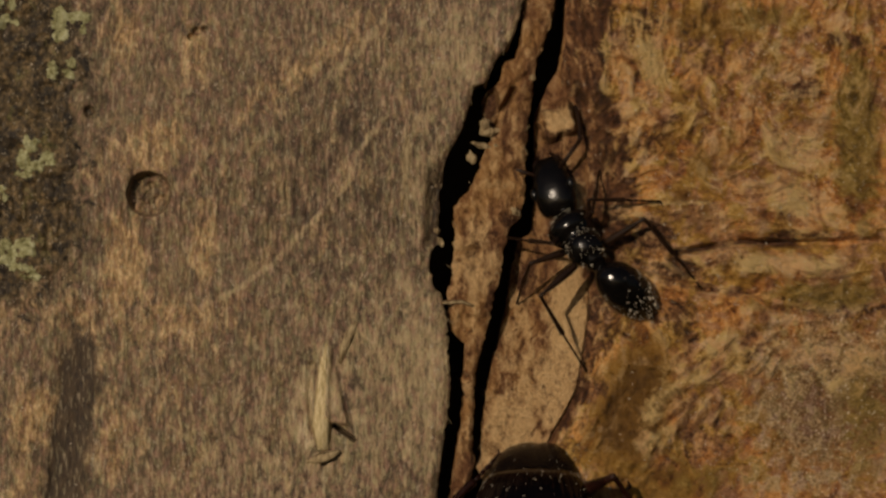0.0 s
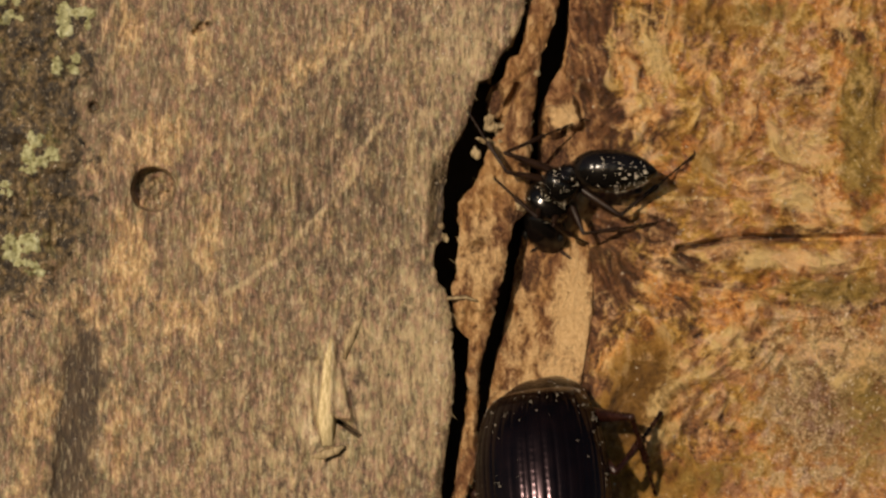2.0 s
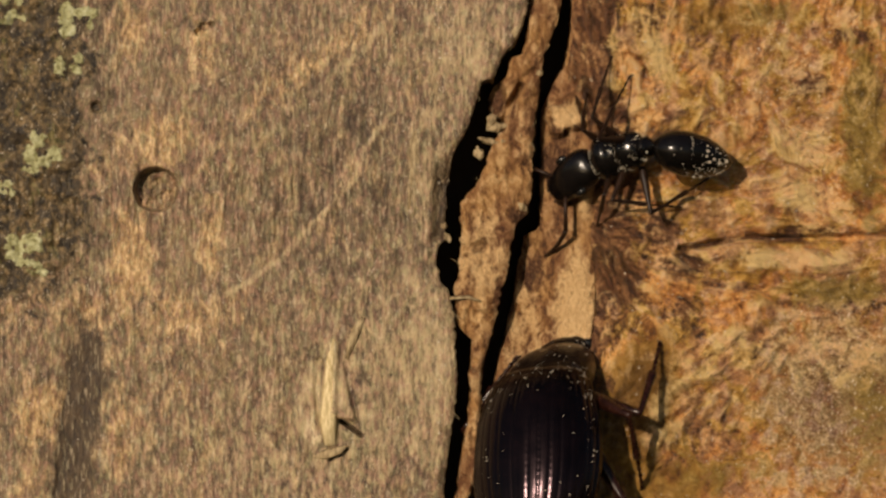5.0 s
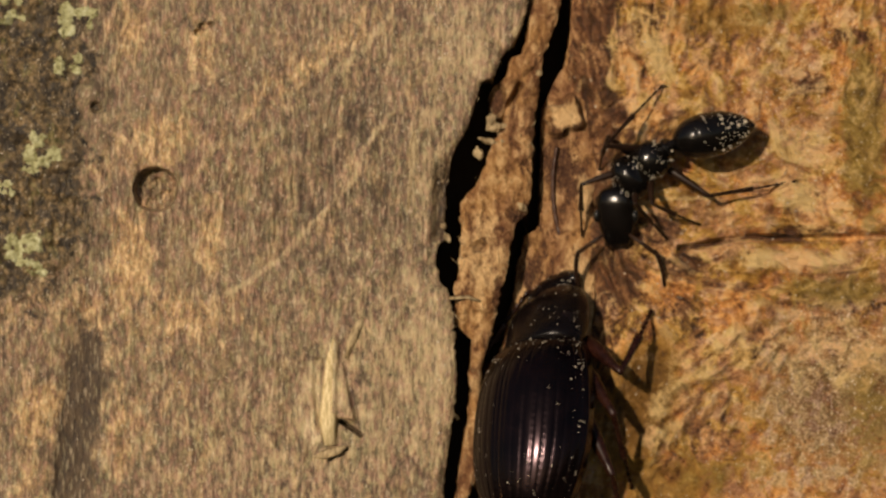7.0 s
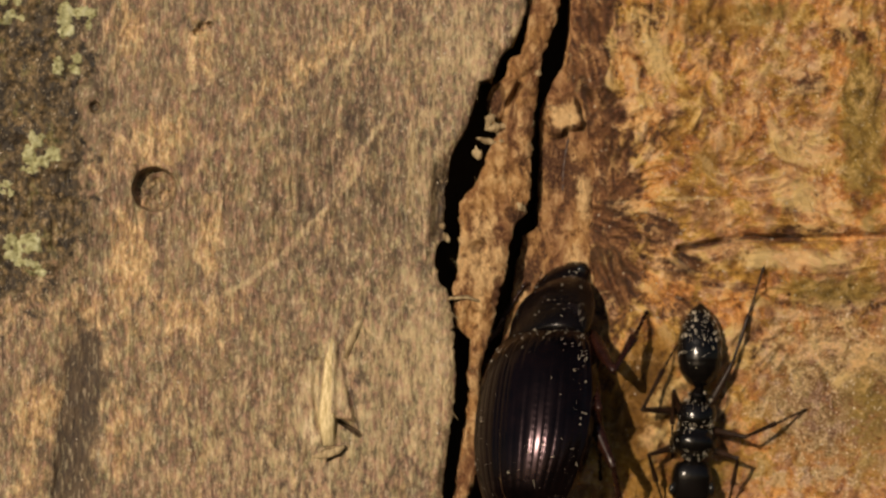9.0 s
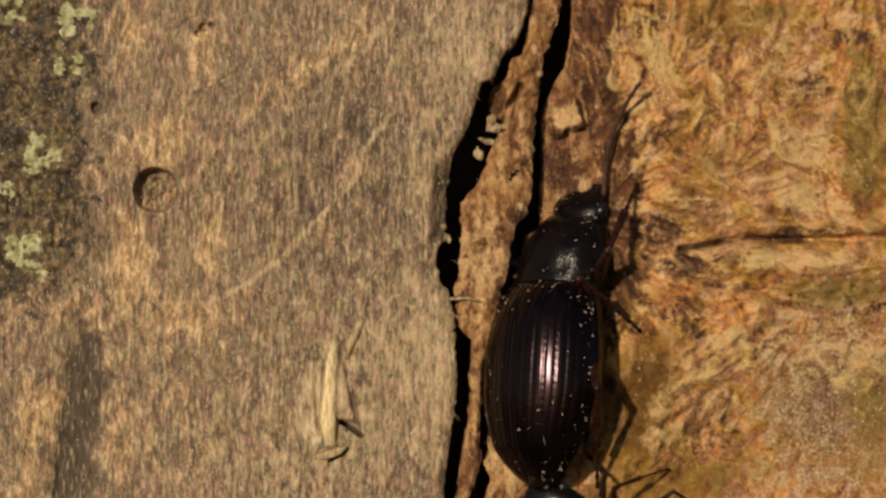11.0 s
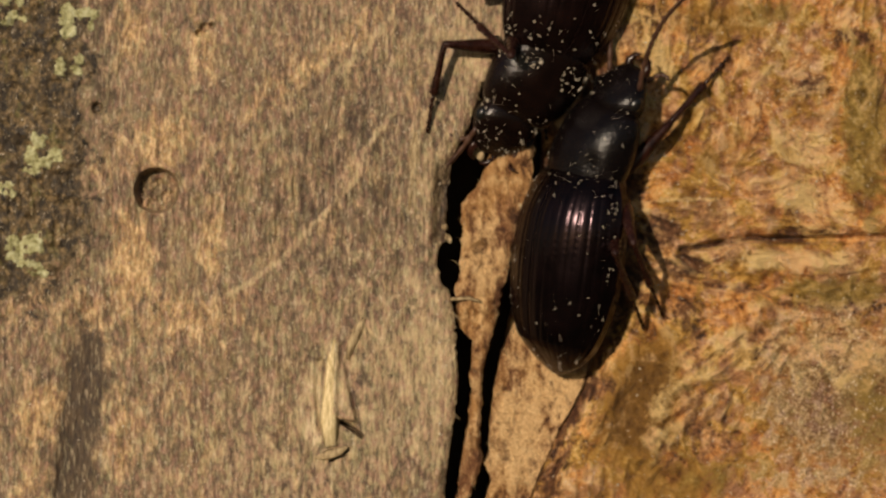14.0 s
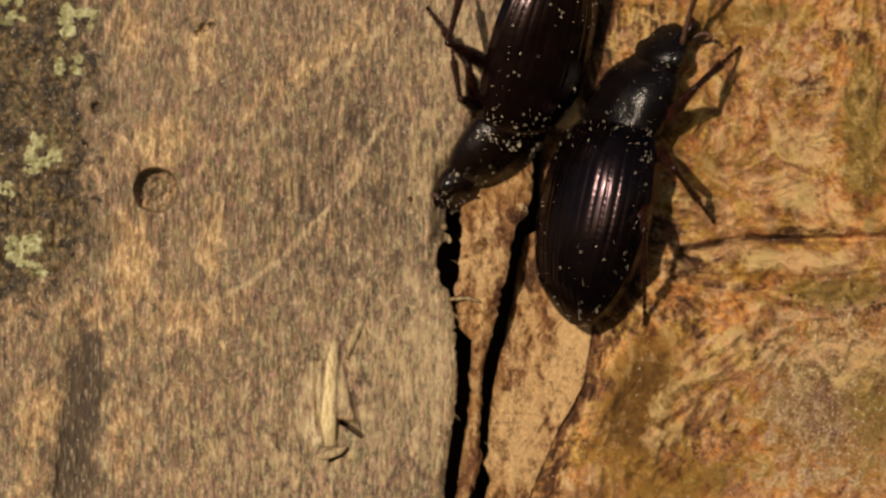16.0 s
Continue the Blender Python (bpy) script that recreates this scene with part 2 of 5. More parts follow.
def sliver_mat():
    s = Shade("straw_wood", 0.55, 0.4)
    n = s.noise(s.at(9, 4, 1.8), 1.0, 5, 0.68)
    s.bump(n, 0.06)
    return s.done(s.ramp(n, [(0.32, (0.30, 0.20, 0.085)), (0.44, (0.60, 0.46, 0.22)), (0.60, (0.88, 0.73, 0.43))]))


def shell(name, dark, light, rough, tint=(1, 1, 1), dots=14.0, relief=0.006, gloss=0.5):
    s = Shade(name, rough, gloss)
    n = s.noise(s.at(1.4, 1.4, 1.4), 1.0, 4, 0.6)
    p = s.noise(s.at(dots, dots, dots), 1.0, 2, 0.5)
    s.bsdf.inputs["Specular Tint"].default_value = (*tint, 1)
    s.bump(p, relief, 0.5)
    return s.done(s.mix(s.span(n, 0.35, 0.65), dark, light), s.span(n, 0.3, 0.7, rough * 0.8, rough * 1.25))


def plain(name, colour, rough=0.8):
    s = Shade(name, rough, 0.3)
    n = s.noise(s.at(9, 9, 9), 1.0, 3, 0.6)
    return s.done(s.mix(n, [c * 0.6 for c in colour], colour))


WOOD, INNER, BARK, LICHEN, FLAKE, SLIVER = weathered_wood(), inner_wood(), bark(), lichen_mat(), flake_mat(), sliver_mat()
ELYTRA = shell("wing_case_black", (0.0015, 0.001, 0.001), (0.004, 0.002, 0.002), 0.18, (1.0, 0.70, 0.80), 9, 0.002, 0.24)
SHIELD = shell("shield_black", (0.003, 0.002, 0.002), (0.006, 0.004, 0.004), 0.23, dots=10, relief=0.045, gloss=0.22)
ELYTRA_BROWN = shell("wing_case_brown", (0.003, 0.0015, 0.0012), (0.008, 0.0035, 0.003), 0.19, (1.0, 0.74, 0.80), 9, 0.004, 0.30)
SHIELD_BROWN = shell("shield_brown", (0.004, 0.0018, 0.0014), (0.009, 0.004, 0.003), 0.2, dots=10, relief=0.05, gloss=0.30)
LIMB = shell("limb_brown", (0.010, 0.0035, 0.0025), (0.032, 0.010, 0.006), 0.26, gloss=0.3)
FEELER = shell("feeler_brown", (0.035, 0.014, 0.008), (0.075, 0.032, 0.016), 0.5)
BELLY = shell("belly_brown", (0.014, 0.006, 0.004), (0.035, 0.014, 0.008), 0.35)
ANT = shell("ant_black", (0.003, 0.0024, 0.002), (0.006, 0.0045, 0.004), 0.17, dots=7.0, relief=0.02, gloss=0.34)
ANTLEG = shell("ant_limb", (0.010, 0.005, 0.003), (0.028, 0.013, 0.007), 0.38, gloss=0.2)
DUST = plain("wood_dust", (0.78, 0.68, 0.52))
EYE = shell("eye_black", (0.004, 0.004, 0.004), (0.01, 0.009, 0.008), 0.2)


# ---- relief ----
def lattice(seed):
    return np.random.RandomState(seed).rand(256, 256)


def rough_field(x, y, seed, octaves=4, gain=0.5):
    """Smooth value noise, -1 to 1, at points x, y (one cell per unit)."""
    g, out, amp, total = lattice(seed), 0.0, 1.0, 0.0
    for k in range(octaves):
        xi, yi = np.floor(x).astype(int), np.floor(y).astype(int)
        fx, fy = x - xi, y - yi
        fx, fy = fx * fx * (3 - 2 * fx), fy * fy * (3 - 2 * fy)
        a, b = g[xi % 256, yi % 256], g[(xi + 1) % 256, yi % 256]
        c, d = g[xi % 256, (yi + 1) % 256], g[(xi + 1) % 256, (yi + 1) % 256]
        out = out + amp * ((a * (1 - fx) + b * fx) * (1 - fy) + (c * (1 - fx) + d * fx) * fy)
        total, amp, x, y = total + amp, amp * gain, x * 2.03 + 17.1, y * 2.03 + 5.7
    return 2 * out / total - 1


def line(v, knots):
    return np.interp(v, [k[0] for k in knots], [k[1] for k in knots])


def blob(u, v, cu, cv, ru, rv, turn=0.0):
    """A soft round mask, 1 in the middle."""
    c, s = math.cos(radians(turn)), math.sin(radians(turn))
    a, b = (u - cu) * c + (v - cv) * s, -(u - cu) * s + (v - cv) * c
    return np.clip(1.35 - np.sqrt((a / ru) ** 2 + (b / rv) ** 2), 0, 1)


def trace(u, v, pts, width):
    """A soft mask along a bent line."""
    best = np.full(np.shape(u), 1e9)
    for (a, b), (c, d) in zip(pts, pts[1:]):
        k = np.clip(((u - a) * (c - a) + (v - b) * (d - b)) / ((c - a) ** 2 + (d - b) ** 2), 0, 1)
        best = np.minimum(best, np.hypot(u - a - k * (c - a), v - b - k * (d - b)))
    return np.clip(1.3 - best / width, 0, 1)


def facet(u, v, pts):
    """How deep a point lies inside a convex outline (given clockwise on the plan)."""
    best = np.full(np.shape(u), 1e9)
    for (a, b), (c, d) in zip(pts, pts[1:] + pts[:1]):
        n = math.hypot(c - a, d - b)
        best = np.minimum(best, ((c - a) * (v - b) - (d - b) * (u - a)) / n)
    return best


def smooth(x, lo, hi):
    k = np.clip((x - lo) / (hi - lo), 0, 1)
    return k * k * (3 - 2 * k)


SLAB_EDGE = [(-220, 965), (0, 937), (30, 931), (55, 921), (82, 905), (100, 888), (140, 872), (146, 852), (165, 848), (200, 838), (230, 828),
             (262, 806), (280, 797), (330, 792), (400, 790), (425, 787), (440, 775), (460, 773), (500, 778), (512, 790), (545, 803), (640, 808),
             (680, 809), (740, 803), (800, 793), (860, 787), (1110, 770)]
STRIP_LEFT = [(-220, 950), (0, 940), (60, 934), (96, 924), (101, 906), (135, 900), (150, 878), (170, 868), (194, 866), (206, 880), (214, 892), (235, 886), (262, 870),
              (292, 860), (330, 840), (358, 818), (440, 815), (480, 812), (510, 805), (560, 806), (578, 812), (602, 834), (640, 835), (662, 831),
              (700, 833), (740, 828), (800, 818), (850, 811), (882, 807), (1110, 788)]
STRIP_RIGHT = [(-220, 1020), (0, 995), (40, 985), (75, 972), (110, 960), (150, 956), (190, 949), (300, 943), (350, 940), (376, 934), (398, 916),
               (440, 904), (480, 900), (520, 886), (560, 880), (600, 868), (650, 855), (750, 850), (790, 847), (805, 853), (820, 853), (832, 848), (860, 838), (882, 830), (1110, 800)]
GROOVE_LEFT = [(-220, 1030), (0, 1014), (60, 1011), (115, 1002), (140, 985), (175, 970), (190, 961), (300, 958), (398, 957), (408, 950), (418, 930),
               (450, 926), (470, 918), (500, 915), (540, 908), (600, 895), (650, 880), (700, 872), (750, 866), (800, 865), (820, 857), (850, 869), (882, 860), (1110, 828)]
BARK_EDGE = [(-220, 1040), (0, 1018), (60, 1014), (115, 1006), (150, 1010), (180, 1036), (230, 1043), (300, 1058), (400, 1045), (460, 1050),
             (490, 1057), (560, 1055), (600, 1048), (640, 1042), (680, 1034), (720, 1014), (760, 990), (800, 974), (840, 955), (882, 940), (1110, 850)]


def slab_relief(u, v):
    h = 0.35 + 0.10 * rough_field(u / 260, v / 420, 3, 3) + 0.035 * rough_field(u / 22, v / 120, 4, 4) + 0.022 * rough_field(u / 7, v / 40, 5, 2)
    edge = line(v, SLAB_EDGE)
    h = h - 0.16 * smooth(u, edge - 16, edge + 5) ** 2 + 0.06 * rough_field(u / 6, v / 30, 14, 3) * smooth(u, edge - 60, edge)
    lip = smooth(v, 262, 330) * (1 - smooth(v, 405, 445))
    h = h - lip * (0.40 * smooth(u, edge - 32, edge - 12) + 0.12 * np.abs(rough_field(u / 8, v / 40, 6, 3)))
    crust = lichen_mask(u, v)
    h = h + crust * (0.10 + 0.16 * rough_field(u / 26, v / 26, 8, 4))
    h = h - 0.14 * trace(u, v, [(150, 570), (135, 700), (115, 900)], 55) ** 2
    r = np.hypot(u - 277, (v - 336) * 1.0) + 2.0 * rough_field(u / 14, v / 14, 9, 2)
    h = h - 0.64 * (1 - smooth(r, 34, 42)) + 0.13 * (1 - smooth(r, 30, 36)) * rough_field(u / 6, v / 6, 10, 2)
    h = h + 0.02 * trace(u, v, VEIN, 12)
    scar = blob(u, v, 588, 700, 42, 120)
    h = h - 0.06 * scar + 0.05 * scar * rough_field(u / 9, v / 60, 12, 3)
    flap = facet(u, v, [(590, 596), (612, 650), (639, 772), (602, 744), (584, 742)])
    h = h + smooth(flap, -1, 7) * (0.05 + 0.22 * smooth(v, 600, 765))
    h = h + 0.12 * trace(u, v, [(590, 606), (586, 660), (583, 735), (586, 780)], 12)
    h = h - 0.6 * trace(u, v, [(605, 746), (622, 757), (640, 770)], 3.6) - 0.5 * trace(u, v, [(586, 812), (600, 803), (614, 793)], 3.4)
    lip = facet(u, v, [(552, 800), (590, 792), (626, 783), (612, 802), (580, 818)])
    h = h + smooth(lip, -1, 6) * (0.06 + 0.16 * smooth(u, 560, 625)) - 0.12 * trace(u, v, [(566, 640), (562, 700), (570, 760)], 7)
    for a, b, r0 in ((362, 48, 7), (375, 44, 5), (352, 58, 6), (172, 190, 9)):
        h = h - 0.25 * (1 - smooth(np.hypot(u - a, v - b), r0 * 0.6, r0 * 1.3))
    return h


DIAGONAL = [(690, 30), (610, 125), (510, 195)]
VEIN = [(690, 205), (642, 270), (628, 320), (575, 375), (540, 410), (500, 458), (435, 503), (385, 530)]


def lichen_mask(u, v):
    wob = 30 * rough_field(u / 60, v / 60, 21, 4)
    side = 1 - smooth(u + wob, 95, 215)
    low = 1 - smooth(v + wob - 0.5 * (70 - u), 440, 590)
    return side * low


def slab_masks(u, v):
    n = rough_field(u / 40, v / 90, 31, 4)
    tan = np.maximum.reduce([1.2 * blob(u, v, 232, 470, 42, 110), 1.25 * blob(u, v, 372, 430, 24, 80), 1.15 * blob(u, v, 80, 735, 55, 75, 20), 0.8 * blob(u, v, 215, 760, 32, 110),
                             0.75 * blob(u, v, 270, 245, 70, 60), 0.7 * blob(u, v, 355, 75, 30, 65), 0.7 * blob(u, v, 235, 50, 45, 60), 0.6 * blob(u, v, 130, 560, 70, 90),
                             0.6 * blob(u, v, 280, 560, 170, 70), 0.55 * blob(u, v, 60, 850, 70, 50), 0.55 * blob(u, v, 560, 110, 170, 30, -35), 0.5 * blob(u, v, 270, 660, 130, 190)])
    tan = np.clip(tan + 0.2 * n, 0, 1.25)
    pale = np.maximum.reduce([(0.95 + 0.4 * rough_field(u / 20, v / 20, 33, 3)) * trace(u, v, VEIN, 7.5), (0.62 + 0.5 * rough_field(u / 18, v / 18, 34, 3)) * trace(u, v, DIAGONAL, 13), trace(u, v, [(738, 232), (734, 300), (728, 370)], 10), 0.8 * trace(u, v, [(774, 165), (765, 215)], 6),
                              0.85 * blob(u, v, 765, 640, 75, 200), 0.75 * blob(u, v, 820, 90, 80, 130, 15), 0.6 * blob(u, v, 755, 330, 40, 200), 0.95 * blob(u, v, 585, 700, 46, 120), 1.5 * trace(u, v, [(590, 610), (586, 660), (583, 735), (586, 780)], 11), (1.08 + 0.6 * rough_field(u / 7, v / 22, 35, 3)) * smooth(facet(u, v, [(545, 640), (572, 632), (574, 780), (548, 800), (520, 740), (526, 690)]), -6, 6), 0.45 * smooth(facet(u, v, [(600, 640), (620, 652), (637, 768), (602, 744)]), -2, 6), 0.62 * blob(u, v, 680, 680, 90, 220), 0.5 * blob(u, v, 520, 790, 330, 170)])
    pale = np.clip(pale + 0.2 * n, 0, 1.5)
    # darker streak at the lower left, then darker patches of the wood
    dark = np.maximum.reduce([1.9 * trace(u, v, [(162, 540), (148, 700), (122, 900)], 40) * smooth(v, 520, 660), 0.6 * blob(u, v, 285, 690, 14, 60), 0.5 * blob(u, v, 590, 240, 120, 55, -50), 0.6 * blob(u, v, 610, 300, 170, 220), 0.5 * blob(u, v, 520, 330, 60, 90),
                              # slits of the scar and the small splinter's cast shadow, painted into the mask
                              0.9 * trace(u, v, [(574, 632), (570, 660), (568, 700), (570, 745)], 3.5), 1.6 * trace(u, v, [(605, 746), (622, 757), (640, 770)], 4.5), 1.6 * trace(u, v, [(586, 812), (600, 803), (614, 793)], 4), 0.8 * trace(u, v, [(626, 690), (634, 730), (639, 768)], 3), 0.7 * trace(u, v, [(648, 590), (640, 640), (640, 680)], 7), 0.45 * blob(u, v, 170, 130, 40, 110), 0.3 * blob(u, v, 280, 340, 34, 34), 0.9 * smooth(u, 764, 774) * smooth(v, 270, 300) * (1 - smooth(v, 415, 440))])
    return {"tan": tan, "pale": pale, "dark": np.clip((dark + 0.12 * n) * (1 - 0.7 * trace(u, v, VEIN, 8)), 0, 1.6), "lichen": lichen_mask(u, v)}


def strip_relief(u, v):
    l, r = line(v, STRIP_LEFT), line(v, STRIP_RIGHT)
    k = np.clip((u - l) / (r - l), 0, 1)
    h = 0.02 - 0.2 * (2 * k - 1) ** 4 + 0.15 * rough_field(u / 30, v / 60, 41, 4) + 0.07 * rough_field(u / 9, v / 14, 42, 3) - 0.25 * smooth(v, 600, 700)
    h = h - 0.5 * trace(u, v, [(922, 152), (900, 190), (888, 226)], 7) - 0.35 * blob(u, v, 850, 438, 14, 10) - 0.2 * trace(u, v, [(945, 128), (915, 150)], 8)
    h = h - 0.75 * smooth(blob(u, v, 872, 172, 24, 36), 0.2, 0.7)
    return h - 0.10 * smooth(v, 545, 560) * (1 - smooth(v, 580, 600))


def strip_masks(u, v):
    n = rough_field(u / 25, v / 50, 43, 4)
    return {"pale": np.clip(0.4 * blob(u, v, 850, 470, 50, 90) + 0.24 + 0.2 * n, 0, 1),
            # brown recess wood, with crevice shade painted into the notch, pit and gap
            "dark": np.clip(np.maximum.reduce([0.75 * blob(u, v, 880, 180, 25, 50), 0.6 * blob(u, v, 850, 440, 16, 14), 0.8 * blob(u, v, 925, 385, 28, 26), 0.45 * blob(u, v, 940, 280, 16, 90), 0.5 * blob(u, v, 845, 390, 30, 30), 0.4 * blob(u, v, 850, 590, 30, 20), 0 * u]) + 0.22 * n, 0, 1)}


def groove_relief(u, v):
    edge = line(v, BARK_EDGE)
    h = -1.15 + 0.55 * smooth(u, 940, 1050) + 0.3 * smooth(v, 560, 680) + 0.05 * rough_field(u / 40, v / 60, 51, 3) + 0.35 * smooth(v, 640, 900)
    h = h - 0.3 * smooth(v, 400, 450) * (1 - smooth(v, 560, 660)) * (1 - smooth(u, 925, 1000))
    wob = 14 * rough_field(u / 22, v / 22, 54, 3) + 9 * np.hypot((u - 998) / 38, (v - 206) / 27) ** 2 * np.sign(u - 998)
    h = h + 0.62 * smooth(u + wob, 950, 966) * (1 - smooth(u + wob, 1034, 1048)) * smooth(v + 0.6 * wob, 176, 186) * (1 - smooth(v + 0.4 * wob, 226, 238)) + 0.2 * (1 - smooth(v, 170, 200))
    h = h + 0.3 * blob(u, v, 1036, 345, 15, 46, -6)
    h = h - 1.0 * smooth(u, edge - 3, edge + 7) * smooth(v, 430, 520)
    return h + 0.04 * rough_field(u / 60, v / 5, 52, 2) * smooth(v, 560, 640)


def groove_masks(u, v):
    n = rough_field(u / 30, v / 30, 53, 4)
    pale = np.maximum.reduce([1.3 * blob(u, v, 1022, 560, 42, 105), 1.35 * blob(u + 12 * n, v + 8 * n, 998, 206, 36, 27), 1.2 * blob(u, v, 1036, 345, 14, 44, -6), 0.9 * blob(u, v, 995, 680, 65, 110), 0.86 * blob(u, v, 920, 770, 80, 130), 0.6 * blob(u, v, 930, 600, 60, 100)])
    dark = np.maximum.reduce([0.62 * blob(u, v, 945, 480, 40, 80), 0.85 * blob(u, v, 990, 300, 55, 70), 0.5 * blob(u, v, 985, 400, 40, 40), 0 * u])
    return {"pale": np.clip(pale + 0.2 * n, 0, 1.3), "dark": np.clip(dark + 0.2 * n, 0, 1)}


# How the bark's fibres run: places on the plan and the way there in degrees, 0 level, 90 upright, 45 down to the right.
ROPES = [(1050, -60, 92), (1060, 120, 88), (1060, 300, 96), (1120, 40, 94), (1135, 120, 82), (1165, 60, 90), (1165, 160, 60), (1205, 178, 12), (1235, 160, 120), (1250, 90, 110), (1190, 100, 95), (1210, 20, 92), (1300, 40, 75), (1330, 140, 105), (1110, 200, 150), (1150, 240, 135)]
FAN = [(1270, 150, 65), (1290, 220, 115), (1380, 235, 50), (1420, 265, 30), (1480, 290, 38), (1520, 335, 50), (1330, 290, 160), (1380, 330, 158), (1245, 320, 40), (1460, 190, 20), (1480, 60, 100), (1530, 150, 92), (1560, 300, 80), (1420, 120, 140)]
KNOT = [(1130, 360, 175), (1250, 352, 2), (1330, 370, 5), (1440, 380, 12), (1530, 400, 4), (1260, 432, 172), (1350, 421, 176), (1390, 460, 4), (1540, 450, 2), (1220, 497, 18), (1350, 512, 6), (1500, 520, 175), (1130, 440, 40), (1110, 410, 20), (1170, 490, 35), (1090, 480, 60)]
FOOT = [(1080, 560, 70), (1140, 560, 50), (1070, 640, 105), (1040, 720, 112), (990, 820, 115), (960, 900, 112), (1130, 700, 110), (1200, 700, 130), (1260, 640, 140), (1340, 590, 138), (1150, 790, 125), (1080, 860, 105), (1220, 850, 120), (1280, 740, 95), (1400, 700, 130), (1500, 800, 120)]


@functools.lru_cache(None)
def bark_fibres():
    """Two fields of fibres combed along the bark's grain, coarse and fine, on a grid of 2 units from (930, -130)."""
    nu, nv = 410, 570
    v, u = np.meshgrid(-130 + 2.0 * np.arange(nv), 930 + 2.0 * np.arange(nu), indexing="ij")
    c = s = 0.0
    for a, b, turn in ROPES + FAN + KNOT + FOOT:
        w = 1.0 / (((u - a) ** 2 + (v - b) ** 2) / 45.0 ** 2 + 0.3) ** 2
        c, s = c + w * math.cos(radians(2 * turn)), s + w * math.sin(radians(2 * turn))
    way = 0.5 * np.arctan2(s, c) + 0.9 * rough_field(u / 42, v / 42, 61, 4)
    du, dv = np.cos(way), np.sin(way)

    def comb(seed, blur, reach):
        n = np.random.RandomState(seed).rand(nv, nu)
        for _ in range(blur):
            n = (n + np.roll(n, 1, 0) + np.roll(n, -1, 0) + np.roll(n, 1, 1) + np.roll(n, -1, 1)) / 5
        out = n.copy()
        for sign in (1, -1):
            y, x = np.meshgrid(np.arange(nv, dtype=float), np.arange(nu, dtype=float), indexing="ij")
            pu, pv = du * sign, dv * sign
            for k in range(reach):
                x, y = np.clip(x + pu, 0, nu - 1.01), np.clip(y + pv, 0, nv - 1.01)
                i, j = np.rint(y).astype(int), np.rint(x).astype(int)
                turn = np.where(du[i, j] * pu + dv[i, j] * pv < 0, -1.0, 1.0)
                pu, pv = du[i, j] * turn, dv[i, j] * turn
                out = out + n[i, j]
        out = (out - out.mean()) / out.std()
        return out

    return comb(81, 16, 9), comb(82, 2, 6)


def bark_weave(u, v):
    """The fibre fields at points of the plan."""
    x, y = np.clip((u - 930) / 2, 0, 408.9), np.clip((v + 130) / 2, 0, 568.9)
    i, j = y.astype(int), x.astype(int)
    fy, fx = y - i, x - j
    return [g[i, j] * (1 - fx) * (1 - fy) + g[i, j + 1] * fx * (1 - fy) + g[i + 1, j] * (1 - fx) * fy + g[i + 1, j + 1] * fx * fy for g in bark_fibres()]


def bark_relief(u, v):
    edge = line(v, BARK_EDGE)
    rise = smooth(u, edge - 4, edge + 70)
    h = -0.46 + 0.98 * rise - 0.42 * smooth(u, edge + 70, edge + 330) + 0.16 * rough_field(u / 210, v / 210, 63, 3)
    strand, thread = bark_weave(u, v)
    calm = 1 - 0.75 * smooth(u + v, 1900, 2150) - 0.5 * blob(u, v, 1130, 712, 62, 115, 20) - 0.5 * blob(u, v, 1400, 110, 130, 110)
    h = h + (0.062 * strand + 0.020 * thread) * calm * smooth(u, edge + 4, edge + 30)
    h = h + 0.20 * rough_field(u / 60, v / 60, 67, 4)
    h = h + 0.035 * rough_field(u / 11, v / 11, 65, 3)
    h = h + 0.42 * blob(u, v, 1400, 462, 190, 26, 3) + 0.26 * blob(u, v, 1330, 375, 240, 24, 4) + 0.2 * blob(u, v, 1480, 400, 120, 16, 8)
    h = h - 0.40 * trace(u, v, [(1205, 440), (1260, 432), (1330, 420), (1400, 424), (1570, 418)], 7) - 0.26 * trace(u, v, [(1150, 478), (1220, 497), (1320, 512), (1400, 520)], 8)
    h = h - 0.14 * trace(u, v, [(1270, 350), (1370, 340), (1420, 322)], 5) + 0.10 * trace(u, v, [(1110, 362), (1180, 352), (1270, 352), (1340, 360)], 7)
    h = h + (0.34 + 0.2 * rough_field(u / 30, v / 30, 68, 3)) * trace(u, v, [(1340, 580), (1290, 625), (1225, 660), (1195, 715), (1160, 770)], 50) - 0.20 * blob(u, v, 1130, 700, 50, 90, 20)
    h = h - 0.2 * (1 - smooth(np.hypot(u - 1330, v - 88), 5, 12)) + 0.12 * trace(u, v, [(1285, 690), (1278, 740), (1300, 800)], 12)
    return h + 0.18 * smooth(u, 1300, 1568) * smooth(v, 540, 700)


